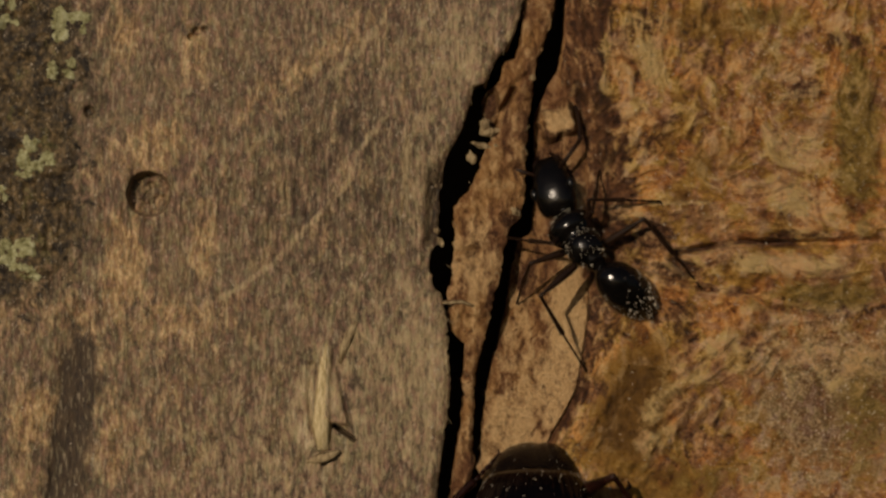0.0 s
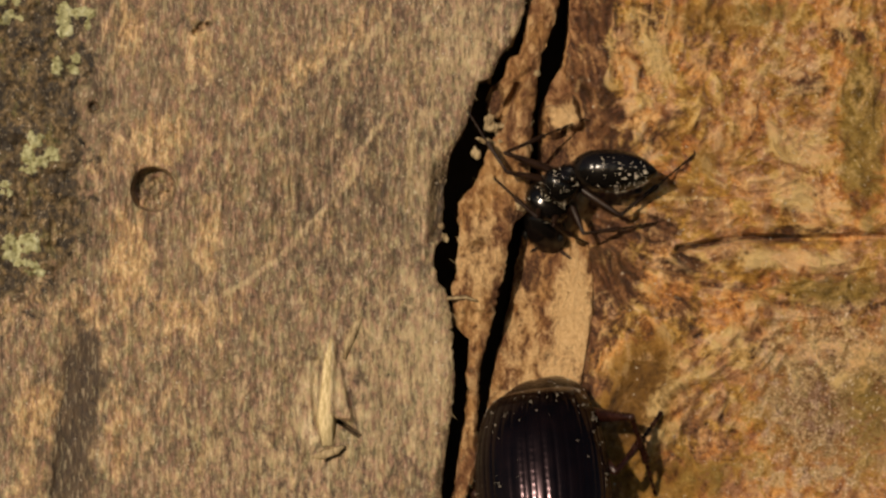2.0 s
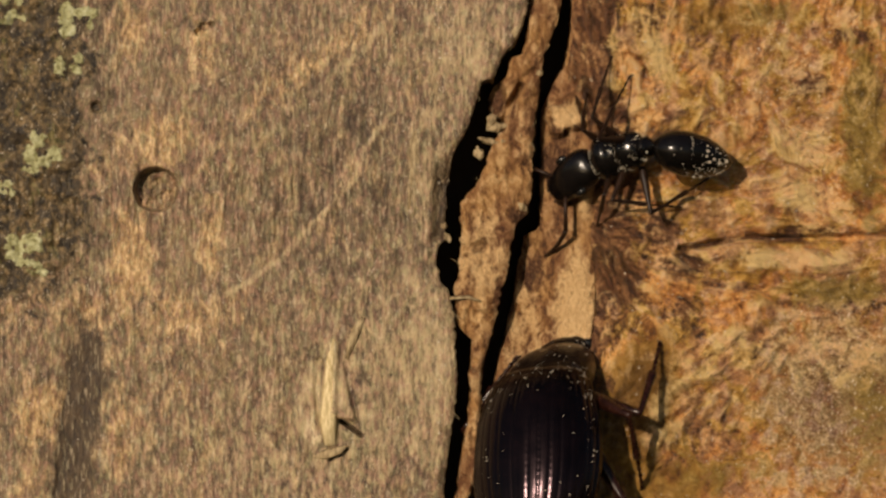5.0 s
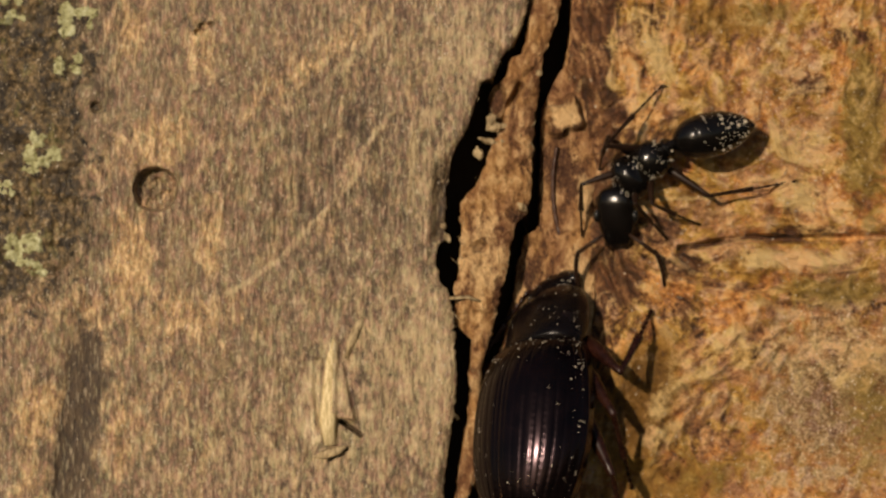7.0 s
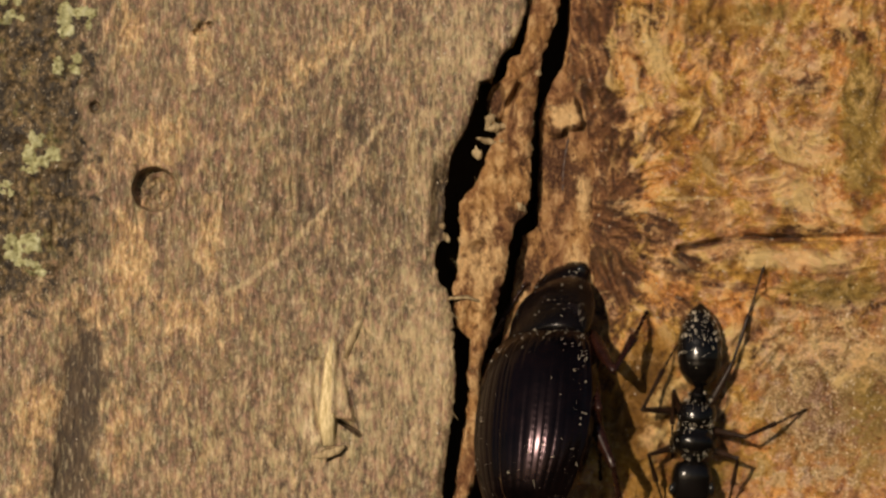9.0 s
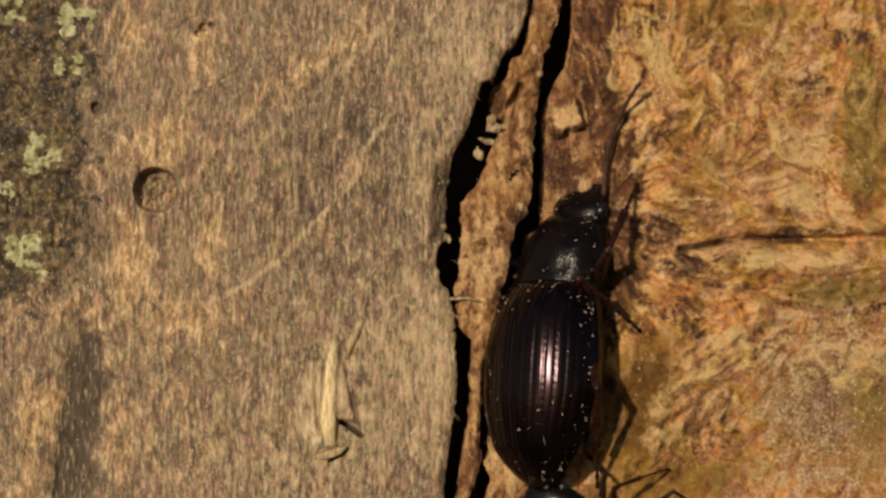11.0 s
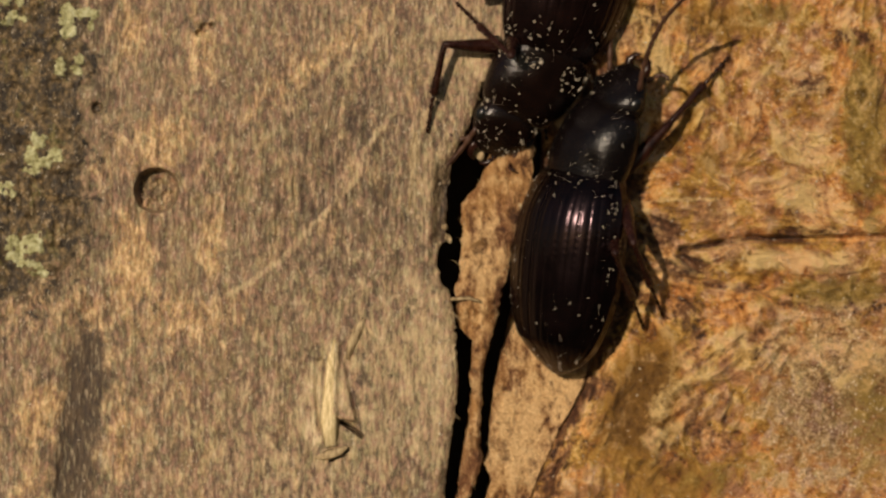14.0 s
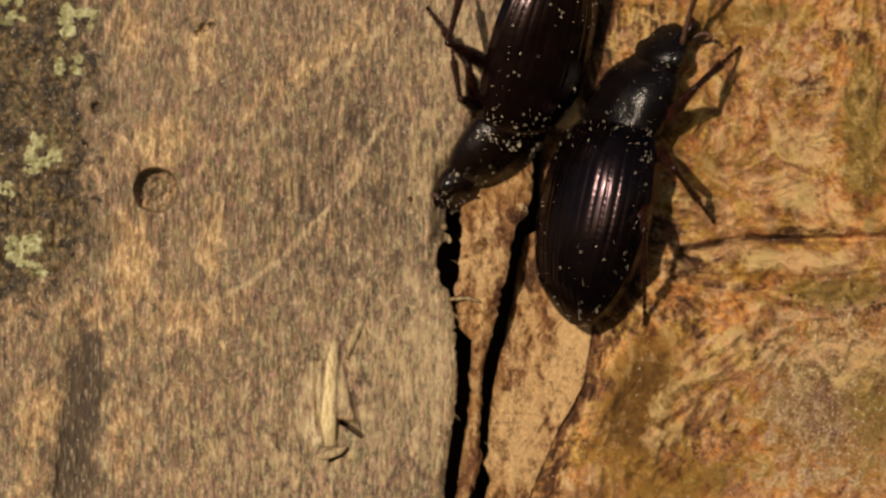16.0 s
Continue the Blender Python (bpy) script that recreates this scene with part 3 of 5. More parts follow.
def bark_masks(u, v):
    n = rough_field(u / 45, v / 45, 71, 4)
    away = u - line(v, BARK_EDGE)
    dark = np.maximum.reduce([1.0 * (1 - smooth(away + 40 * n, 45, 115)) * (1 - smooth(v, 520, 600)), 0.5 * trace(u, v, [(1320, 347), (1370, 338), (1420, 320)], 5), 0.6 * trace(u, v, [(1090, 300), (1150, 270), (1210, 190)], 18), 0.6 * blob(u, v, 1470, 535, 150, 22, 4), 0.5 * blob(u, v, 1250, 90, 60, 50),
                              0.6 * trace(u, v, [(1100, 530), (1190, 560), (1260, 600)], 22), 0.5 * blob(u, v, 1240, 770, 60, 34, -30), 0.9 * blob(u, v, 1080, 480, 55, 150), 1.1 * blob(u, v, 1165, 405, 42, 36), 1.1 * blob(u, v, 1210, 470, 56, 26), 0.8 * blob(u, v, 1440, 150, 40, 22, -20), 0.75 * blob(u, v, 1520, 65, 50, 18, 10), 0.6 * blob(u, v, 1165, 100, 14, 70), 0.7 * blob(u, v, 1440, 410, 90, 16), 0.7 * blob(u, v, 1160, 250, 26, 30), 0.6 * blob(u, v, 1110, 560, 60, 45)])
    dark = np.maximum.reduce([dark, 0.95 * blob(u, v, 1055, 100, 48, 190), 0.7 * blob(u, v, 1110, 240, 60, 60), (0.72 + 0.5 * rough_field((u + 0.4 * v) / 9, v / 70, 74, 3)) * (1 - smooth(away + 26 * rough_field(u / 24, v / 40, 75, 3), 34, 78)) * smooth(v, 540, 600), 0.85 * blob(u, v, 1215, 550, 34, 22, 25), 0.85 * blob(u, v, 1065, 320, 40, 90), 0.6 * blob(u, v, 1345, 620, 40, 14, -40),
                              # the two long traces paint crease shade along the relief's furrows
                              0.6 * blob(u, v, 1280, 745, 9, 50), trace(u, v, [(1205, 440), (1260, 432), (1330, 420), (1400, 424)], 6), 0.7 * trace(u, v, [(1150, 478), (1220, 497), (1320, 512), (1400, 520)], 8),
                              0.7 * blob(u, v, 1120, 430, 90, 60), 0.5 * blob(u, v, 1150, 30, 60, 30)])
    amber = np.maximum.reduce([1.7 * blob(u, v, 1132, 715, 66, 125, 20), 0.6 * blob(u, v, 1190, 240, 40, 40), 0.75 * blob(u, v, 1245, 275, 45, 42), 0.9 * blob(u, v, 1190, 850, 130, 55), 0.7 * blob(u, v, 1270, 35, 110, 50), 0.55 * blob(u, v, 1310, 265, 45, 45),
                               0.4 * blob(u, v, 1500, 180, 40, 130)])
    grey = np.maximum.reduce([blob(u, v, 1480, 690, 150, 190, 20), 0.42 * blob(u, v, 1410, 150, 80, 90), 0.2 * blob(u, v, 1510, 40, 60, 60), 0.4 * blob(u, v, 1090, 740, 30, 60)])
    olive = np.maximum.reduce([1.15 * blob(u, v, 1530, 230, 42, 170), 0.7 * blob(u, v, 1370, 22, 70, 30), 1.0 * blob(u, v, 1490, 512, 120, 26), 0.7 * blob(u, v, 1540, 720, 60, 120), 0.5 * blob(u, v, 1250, 830, 120, 50), 0.5 * blob(u, v, 1440, 530, 160, 20)])
    pale = np.maximum.reduce([0.95 * blob(u, v, 1390, 460, 150, 22, 3), 0.75 * blob(u, v, 1430, 350, 80, 60, 30), 0.35 * blob(u, v, 1300, 200, 90, 100), 0.28 * blob(u, v, 1400, 110, 150, 110), 0.7 * blob(u, v, 1420, 265, 90, 40, 25), 0.6 * blob(u, v, 1490, 45, 26, 40), 0.6 * blob(u, v, 1150, 100, 60, 110), 0.55 * blob(u, v, 1470, 610, 120, 70), (0.55 + 0.5 * rough_field(u / 22, v / 22, 73, 3)) * trace(u, v, [(1340, 580), (1290, 625), (1225, 660), (1195, 715), (1160, 770)], 44),
                              0.8 * trace(u, v, [(1110, 362), (1180, 352), (1270, 352)], 5), 0.45 * blob(u, v, 1500, 30, 30, 30)])
    strand, thread = bark_weave(u, v)
    calm = 1 - 0.6 * smooth(u + v, 1900, 2150) - 0.5 * blob(u, v, 1130, 712, 62, 115, 20) - 0.5 * blob(u, v, 1400, 110, 130, 110)
    return {"strand": 0.5 + 0.2 * strand * calm, "thread": 0.5 + 0.2 * thread * calm, "dark": np.clip(dark + 0.15 * n, 0, 1), "amber": np.clip(amber + 0.15 * n, 0, 1.6), "grey": np.clip(grey + 0.12 * n, 0, 1), "olive": np.clip(olive, 0, 1), "pale": np.clip(pale + 0.15 * n, 0, 1)}


def sheet(name, left, right, relief, masks, mat, columns, rows=520, depth=5.0, top=-110.0, bottom=990.0, fray=2.0, seed=1):
    """A solid slab of wood between two edge lines, its face in relief, with skirts down into the trunk."""
    v = np.linspace(top, bottom, rows)
    l = line(v, left) + fray * rough_field(v / 9, v * 0 + 3.3, seed, 3) * (1 if len(left) > 2 else 0)
    r = line(v, right) + fray * rough_field(v / 8, v * 0 + 7.7, seed + 1, 3) * (1 if len(right) > 2 else 0)
    k = np.linspace(0, 1, columns)
    u = l[:, None] + (r - l)[:, None] * k[None, :]
    vv = np.repeat(v[:, None], columns, 1)
    h = relief(u, vv)
    skirt = np.concatenate([[h[0] * 0 - depth], h, [h[0] * 0 - depth]], 0)
    skirt = np.concatenate([skirt[:, :1] * 0 - depth, skirt, skirt[:, :1] * 0 - depth], 1)
    pad = ((1, 1), (1, 1))
    u, vv = np.pad(u, pad, "edge"), np.pad(vv, pad, "edge")
    nr, nc = u.shape
    co = np.stack([(u - 784) * UNIT, -skirt / 1000, (441 - vv) * UNIT], -1).reshape(-1, 3)
    idx = np.arange(nr * nc).reshape(nr, nc)
    quads = np.stack([idx[:-1, :-1], idx[1:, :-1], idx[1:, 1:], idx[:-1, 1:]], -1).reshape(-1, 4)
    me = bpy.data.meshes.new(name)
    me.vertices.add(len(co))
    me.vertices.foreach_set("co", co.ravel().astype(np.float32))
    me.loops.add(quads.size)
    me.loops.foreach_set("vertex_index", quads.ravel().astype(np.int32))
    me.polygons.add(len(quads))
    me.polygons.foreach_set("loop_start", np.arange(0, quads.size, 4, dtype=np.int32))
    me.polygons.foreach_set("use_smooth", np.ones(len(quads), dtype=bool))
    me.update(calc_edges=True)
    for key, m in masks(u, vv).items():
        me.attributes.new(key, "FLOAT", "POINT").data.foreach_set("value", m.ravel().astype(np.float32))
    me.materials.append(mat)
    return new(name, me)


FAR_LEFT, FAR_RIGHT = [(-220, -160), (1110, -160)], [(-220, 1730), (1110, 1730)]
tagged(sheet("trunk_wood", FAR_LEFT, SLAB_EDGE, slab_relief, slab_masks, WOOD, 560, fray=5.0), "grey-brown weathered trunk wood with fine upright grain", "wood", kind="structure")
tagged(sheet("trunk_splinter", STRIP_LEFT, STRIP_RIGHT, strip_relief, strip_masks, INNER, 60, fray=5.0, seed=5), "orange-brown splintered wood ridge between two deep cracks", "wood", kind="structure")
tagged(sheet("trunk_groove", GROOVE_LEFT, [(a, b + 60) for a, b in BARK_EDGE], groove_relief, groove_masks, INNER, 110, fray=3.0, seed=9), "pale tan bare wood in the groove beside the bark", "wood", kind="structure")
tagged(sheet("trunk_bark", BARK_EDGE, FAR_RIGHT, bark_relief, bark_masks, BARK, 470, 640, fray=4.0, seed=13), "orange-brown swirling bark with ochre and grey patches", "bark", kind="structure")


def surface(u, v):
    """How far the trunk's face stands out at a point of the plan, in millimetres."""
    a, b = np.array([float(u)]), np.array([float(v)])
    if u < line(v, SLAB_EDGE):
        return float(slab_relief(a, b)[0])
    if u < line(v, STRIP_RIGHT):
        return float(strip_relief(a, b)[0])
    if u < line(v, BARK_EDGE):
        return float(groove_relief(a, b)[0])
    return float(bark_relief(a, b)[0])


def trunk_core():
    """A backing block behind the cracks, their shade put into its dark colour."""
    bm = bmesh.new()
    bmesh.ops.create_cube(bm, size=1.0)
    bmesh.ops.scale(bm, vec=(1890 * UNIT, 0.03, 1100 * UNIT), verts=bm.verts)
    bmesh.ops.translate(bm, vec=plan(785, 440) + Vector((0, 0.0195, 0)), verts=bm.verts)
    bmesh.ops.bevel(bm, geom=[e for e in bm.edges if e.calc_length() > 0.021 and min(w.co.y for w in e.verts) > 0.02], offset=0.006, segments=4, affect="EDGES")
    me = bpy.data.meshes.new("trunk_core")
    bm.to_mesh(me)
    me.materials.append(plain("crack_shade", (0.05, 0.03, 0.018)))
    return tagged(new("trunk_core", me), "backing block behind the cracks of the trunk, dark as their shade", "wood", kind="structure")


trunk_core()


def tree_trunk():
    """The standing dead trunk that carries the patch: a leaning, fluted column with a broken top."""
    rings, n, verts, faces = 60, 48, [], []
    for i in range(rings):
        s = i / (rings - 1)
        z = -1.1 + 2.3 * s
        r = 0.18 + 0.10 * max(0, 0.12 - s) ** 1.0 * 5 - 0.02 * abs(z) * (z > 0)
        for j in range(n):
            a = 2 * math.pi * j / n
            front = max(0.0, -math.sin(a)) ** 6
            k = 1 + (1 - front) * (0.05 * noise.noise(Vector((math.cos(a) * 2.2, math.sin(a) * 2.2, z * 0.9))) + 0.015 * math.sin(9 * a))
            top = (0.10 * noise.noise(Vector((math.cos(a) * 3, math.sin(a) * 3, 7.0)))) * max(0, s - 0.93) / 0.07
            verts.append((r * k * math.cos(a), 0.187 + r * k * math.sin(a), z + top))
    for i in range(rings - 1):
        for j in range(n):
            a, b = i * n + j, i * n + (j + 1) % n
            faces.append((a, b, b + n, a + n))
    faces.append(tuple(range((rings - 1) * n, rings * n)))
    me = bpy.data.meshes.new("tree_trunk")
    me.from_pydata(verts, [], faces)
    s = Shade("grey_trunk", 0.7, 0.3)
    g = s.noise(s.at(0.12, 0.12, 0.012), 1.0, 6, 0.65, 0.3)
    s.bump(g, 4.0)
    me.materials.append(s.done(s.ramp(g, [(0.35, (0.05, 0.035, 0.022)), (0.5, (0.17, 0.12, 0.07)), (0.68, (0.32, 0.23, 0.13))])))
    me.polygons.foreach_set("use_smooth", [True] * len(faces))
    return tagged(new("tree_trunk", me), "grey-brown standing dead tree trunk", "tree trunk", kind="structure")


# ground out of view, added to close the place and block sky light from below
def ground():
    n, half = 60, 2000.0
    g = np.sign(np.linspace(-1, 1, n)) * np.abs(np.linspace(-1, 1, n)) ** 5 * half
    verts = [(x, y, -1.08 + 0.06 * noise.noise(Vector((x, y, 0.0)))) for x in g for y in g]
    faces = [(i * n + j, (i + 1) * n + j, (i + 1) * n + j + 1, i * n + j + 1) for i in range(n - 1) for j in range(n - 1)]
    me = bpy.data.meshes.new("ground")
    me.from_pydata(verts, [], faces)
    s = Shade("unseen_leaf_litter", 0.9, 0.2)
    k = s.noise(s.at(0.02, 0.02, 0.02), 1.0, 6, 0.65)
    me.materials.append(s.done(s.ramp(k, [(0.35, (0.02, 0.016, 0.009)), (0.55, (0.05, 0.045, 0.018)), (0.7, (0.08, 0.065, 0.03))])))
    return tagged(new("ground", me), "unseen brown ground with leaf litter, added below the trunk", "ground", kind="structure")


tree_trunk()
ground()


# ---- parts of animals ----
def mesh_object(name, verts, faces, mat, parent=None, label="", smooth_faces=True):
    me = bpy.data.meshes.new(name)
    me.from_pydata([Vector(v) / 1000.0 for v in verts], [], faces)
    me.polygons.foreach_set("use_smooth", [smooth_faces] * len(faces))
    me.materials.append(mat)
    me.update()
    ob = new(name, me)
    ob.parent = parent
    return tagged(ob, label)


def loft(sections, n=28, square=2.0, bumps=None):
    """A closed body along y out of oval rings: (y, half width, middle z, height above, depth below)."""
    verts, faces = [], []
    for i, (y, w, zc, up, dn) in enumerate(sections):
        for j in range(n):
            a = 2 * math.pi * j / n
            c, s = math.cos(a), math.sin(a)
            cx, sx = math.copysign(abs(c) ** (2 / square), c), math.copysign(abs(s) ** (2 / square), s)
            verts.append((w * cx, y, zc + sx * (up if s > 0 else dn)))
    for i in range(len(sections) - 1):
        for j in range(n):
            a, b = i * n + j, i * n + (j + 1) % n
            faces.append((a, b, b + n, a + n))
    faces.append(tuple(range(n)))
    faces.append(tuple(reversed(range((len(sections) - 1) * n, len(sections) * n))))
    return verts, faces


def glide(knots, n):
    """Rings between knots, on a smooth curve."""
    k = np.array(knots, float)
    x = np.linspace(0, len(k) - 1, n)
    out = []
    for t in x:
        i = min(int(t), len(k) - 2)
        f = t - i
        p0, p1, p2, p3 = k[max(i - 1, 0)], k[i], k[i + 1], k[min(i + 2, len(k) - 1)]
        out.append(0.5 * (2 * p1 + (p2 - p0) * f + (2 * p0 - 5 * p1 + 4 * p2 - p3) * f * f + (3 * p1 - p0 - 3 * p2 + p3) * f ** 3))
    return out


def tube(points, radii, n=8):
    verts, faces = [], []
    pts = [Vector(p) for p in points]
    for i, p in enumerate(pts):
        d = (pts[min(i + 1, len(pts) - 1)] - pts[max(i - 1, 0)]).normalized()
        side = d.cross(Vector((0, 0, 1)) if abs(d.z) < 0.9 else Vector((1, 0, 0))).normalized()
        up = side.cross(d)
        for j in range(n):
            a = 2 * math.pi * j / n
            verts.append(p + (side * math.cos(a) + up * math.sin(a)) * radii[i])
    for i in range(len(pts) - 1):
        for j in range(n):
            a, b = i * n + j, i * n + (j + 1) % n
            faces.append((a, a + n, b + n, b))
    faces.append(tuple(range(n)))
    faces.append(tuple(reversed(range((len(pts) - 1) * n, len(pts) * n))))
    return verts, faces


def joined(*pieces):
    verts, faces = [], []
    for v, f in pieces:
        k = len(verts)
        verts += list(v)
        faces += [tuple(i + k for i in g) for g in f]
    return verts, faces


def grain(p, r, rng):
    """A crumb: a bent octahedron."""
    d = [Vector(q) * r * rng.uniform(0.6, 1.3) for q in ((1, 0, 0), (-1, 0, 0), (0, 1, 0), (0, -1, 0), (0, 0, 1), (0, 0, -1))]
    return [Vector(p) + q for q in d], [(0, 2, 4), (2, 1, 4), (1, 3, 4), (3, 0, 4), (2, 0, 5), (1, 2, 5), (3, 1, 5), (0, 3, 5)]


def beads(curve, radius, segments, n=8):
    """A feeler of many joints along a curve (a function of 0 to 1)."""
    pts, rad = [], []
    for i in range(segments):
        for f, k in ((0.06, 0.78), (0.3, 1.0), (0.7, 1.04), (0.94, 0.80)):
            t = (i + f) / segments
            pts.append(curve(t))
            rad.append(radius * k * (1.15 - 0.35 * t))
    return tube(pts, rad, n)


def femur_shape(length, radius):
    ks = [(0, 0.55), (0.1, 0.85), (0.35, 1.0), (0.6, 0.82), (0.85, 0.55), (1.0, 0.5), (1.03, 0.25)]
    return tube([(0, length * k, 0) for k, _ in ks], [radius * r for _, r in ks], 12)


def shin_shape(length, radius):
    ks = [(0, 0.6), (0.05, 0.8), (0.3, 0.82), (0.6, 0.95), (0.88, 1.2), (0.97, 1.25), (1.0, 0.7)]
    return tube([(0, length * k, 0) for k, _ in ks], [radius * r for _, r in ks], 10)


def foot_shape(start, length, radius):
    """Five beaded joints and a hooked claw, from where the shin ends."""
    pts, rad, step = [(0, start - 0.04, 0)], [radius * 0.3], length / 5
    for i in range(5):
        for k, r in ((0.05, 0.36), (0.3, 0.52), (0.75, 0.66), (0.97, 0.40)):
            pts.append((0, start + step * (i + k), -0.12 * radius * i))
            rad.append(radius * r)
    for k, r in ((0.06, 0.34), (0.12, 0.24), (0.16, 0.08)):
        pts.append((k * 0.5, start + length + k * 0.7, -0.6 * radius - k))
        rad.append(radius * r)
    return tube(pts, rad, 8)


class Animal:
    """A walking insect: its top object, its limbs and what it takes to key them."""

    def __init__(self, top):
        self.top, self.legs, self.parts = top, [], {}


def add_leg(animal, hip, femur, shin, r_femur, r_shin, mat, rng, share=0.55, rest=(0, 0), pole=(0, 0, 1)):
    v, f = femur_shape(femur, r_femur)
    leg = mesh_object("leg", v, f, mat, animal.top)
    v, f = shin_shape(shin * share, r_shin)
    low = mesh_object("shin", v, f, mat, leg)
    v, f = foot_shape(shin * share, shin * (1 - share), r_shin)
    foot = mesh_object("foot", v, f, mat, leg)
    animal.legs.append({"leg": leg, "shin": low, "foot": foot, "hip": Vector(hip), "a": femur, "b": shin, "rest": rest, "pole": Vector(pole)})


CASE = glide([(0, 0.44), (0.025, 0.62), (0.07, 0.745), (0.15, 0.86), (0.32, 0.975), (0.47, 1.0), (0.58, 0.985), (0.70, 0.90), (0.82, 0.745), (0.91, 0.54), (0.97, 0.31), (1.0, 0.09)], 200)


def case_outline(s):
    """Half width and height of the wing cases at s, 0 in front to 1 at the tip."""
    w = float(np.interp(s, [p[0] for p in CASE], [p[1] for p in CASE]))
    arch = math.sqrt(max(0.0, 1 - ((s - 0.40) / 0.62) ** 2)) ** 0.9
    return 2.46 * w, 2.02 * arch * min(1, w * 1.4) * (0.32 + 0.68 * math.sqrt(1 - (1 - min(1, s / 0.30)) ** 2)) + 0.05


def elytron(side):
    """One wing case: domed, with eight punctured furrows along it."""
    rows, cols = 80, 66
    verts, faces = [], []
    for i in range(rows):
        s = (i / (rows - 1)) ** 1.0
        w, hgt = case_outline(s)
        y = 1.75 - 7.75 * s
        for j in range(cols):
            k = j / (cols - 1)
            a = k * 1.72
            x, z = w * math.sin(min(a, 1.5708)), hgt * math.cos(a) ** 0.92 if a < 1.5708 else -0.35 * (a - 1.5708) / 0.15
            if a > 1.5708:
                x -= 0.12 * (a - 1.5708) / 0.15
            phase = k * 10.0
            furrow = max(0.0, 1 - abs((phase % 1.0) - 0.5) / 0.16) if 0.4 < phase < 8.6 else 0.0
            dots = 0.62 + 0.38 * math.cos(s * 190 + 2.1 * int(phase))
            fade = min(1, s * 14) * min(1, (1 - s) * 6)
            d = 0.05 * furrow * dots * fade
            d += 0.03 * max(0, 1 - k * 26)
            rim = 0.05 * max(0, 1 - abs(k - 0.9) / 0.03)
            x, z = x * (1 - d / 3 + rim / 3), z - d + rim * 0.6
            verts.append((side * (x + 0.004), y, z))
    for i in range(rows - 1):
        for j in range(cols - 1):
            q = (i * cols + j, (i + 1) * cols + j, (i + 1) * cols + j + 1, i * cols + j + 1)
            faces.append(q if side > 0 else tuple(reversed(q)))
    return verts, faces


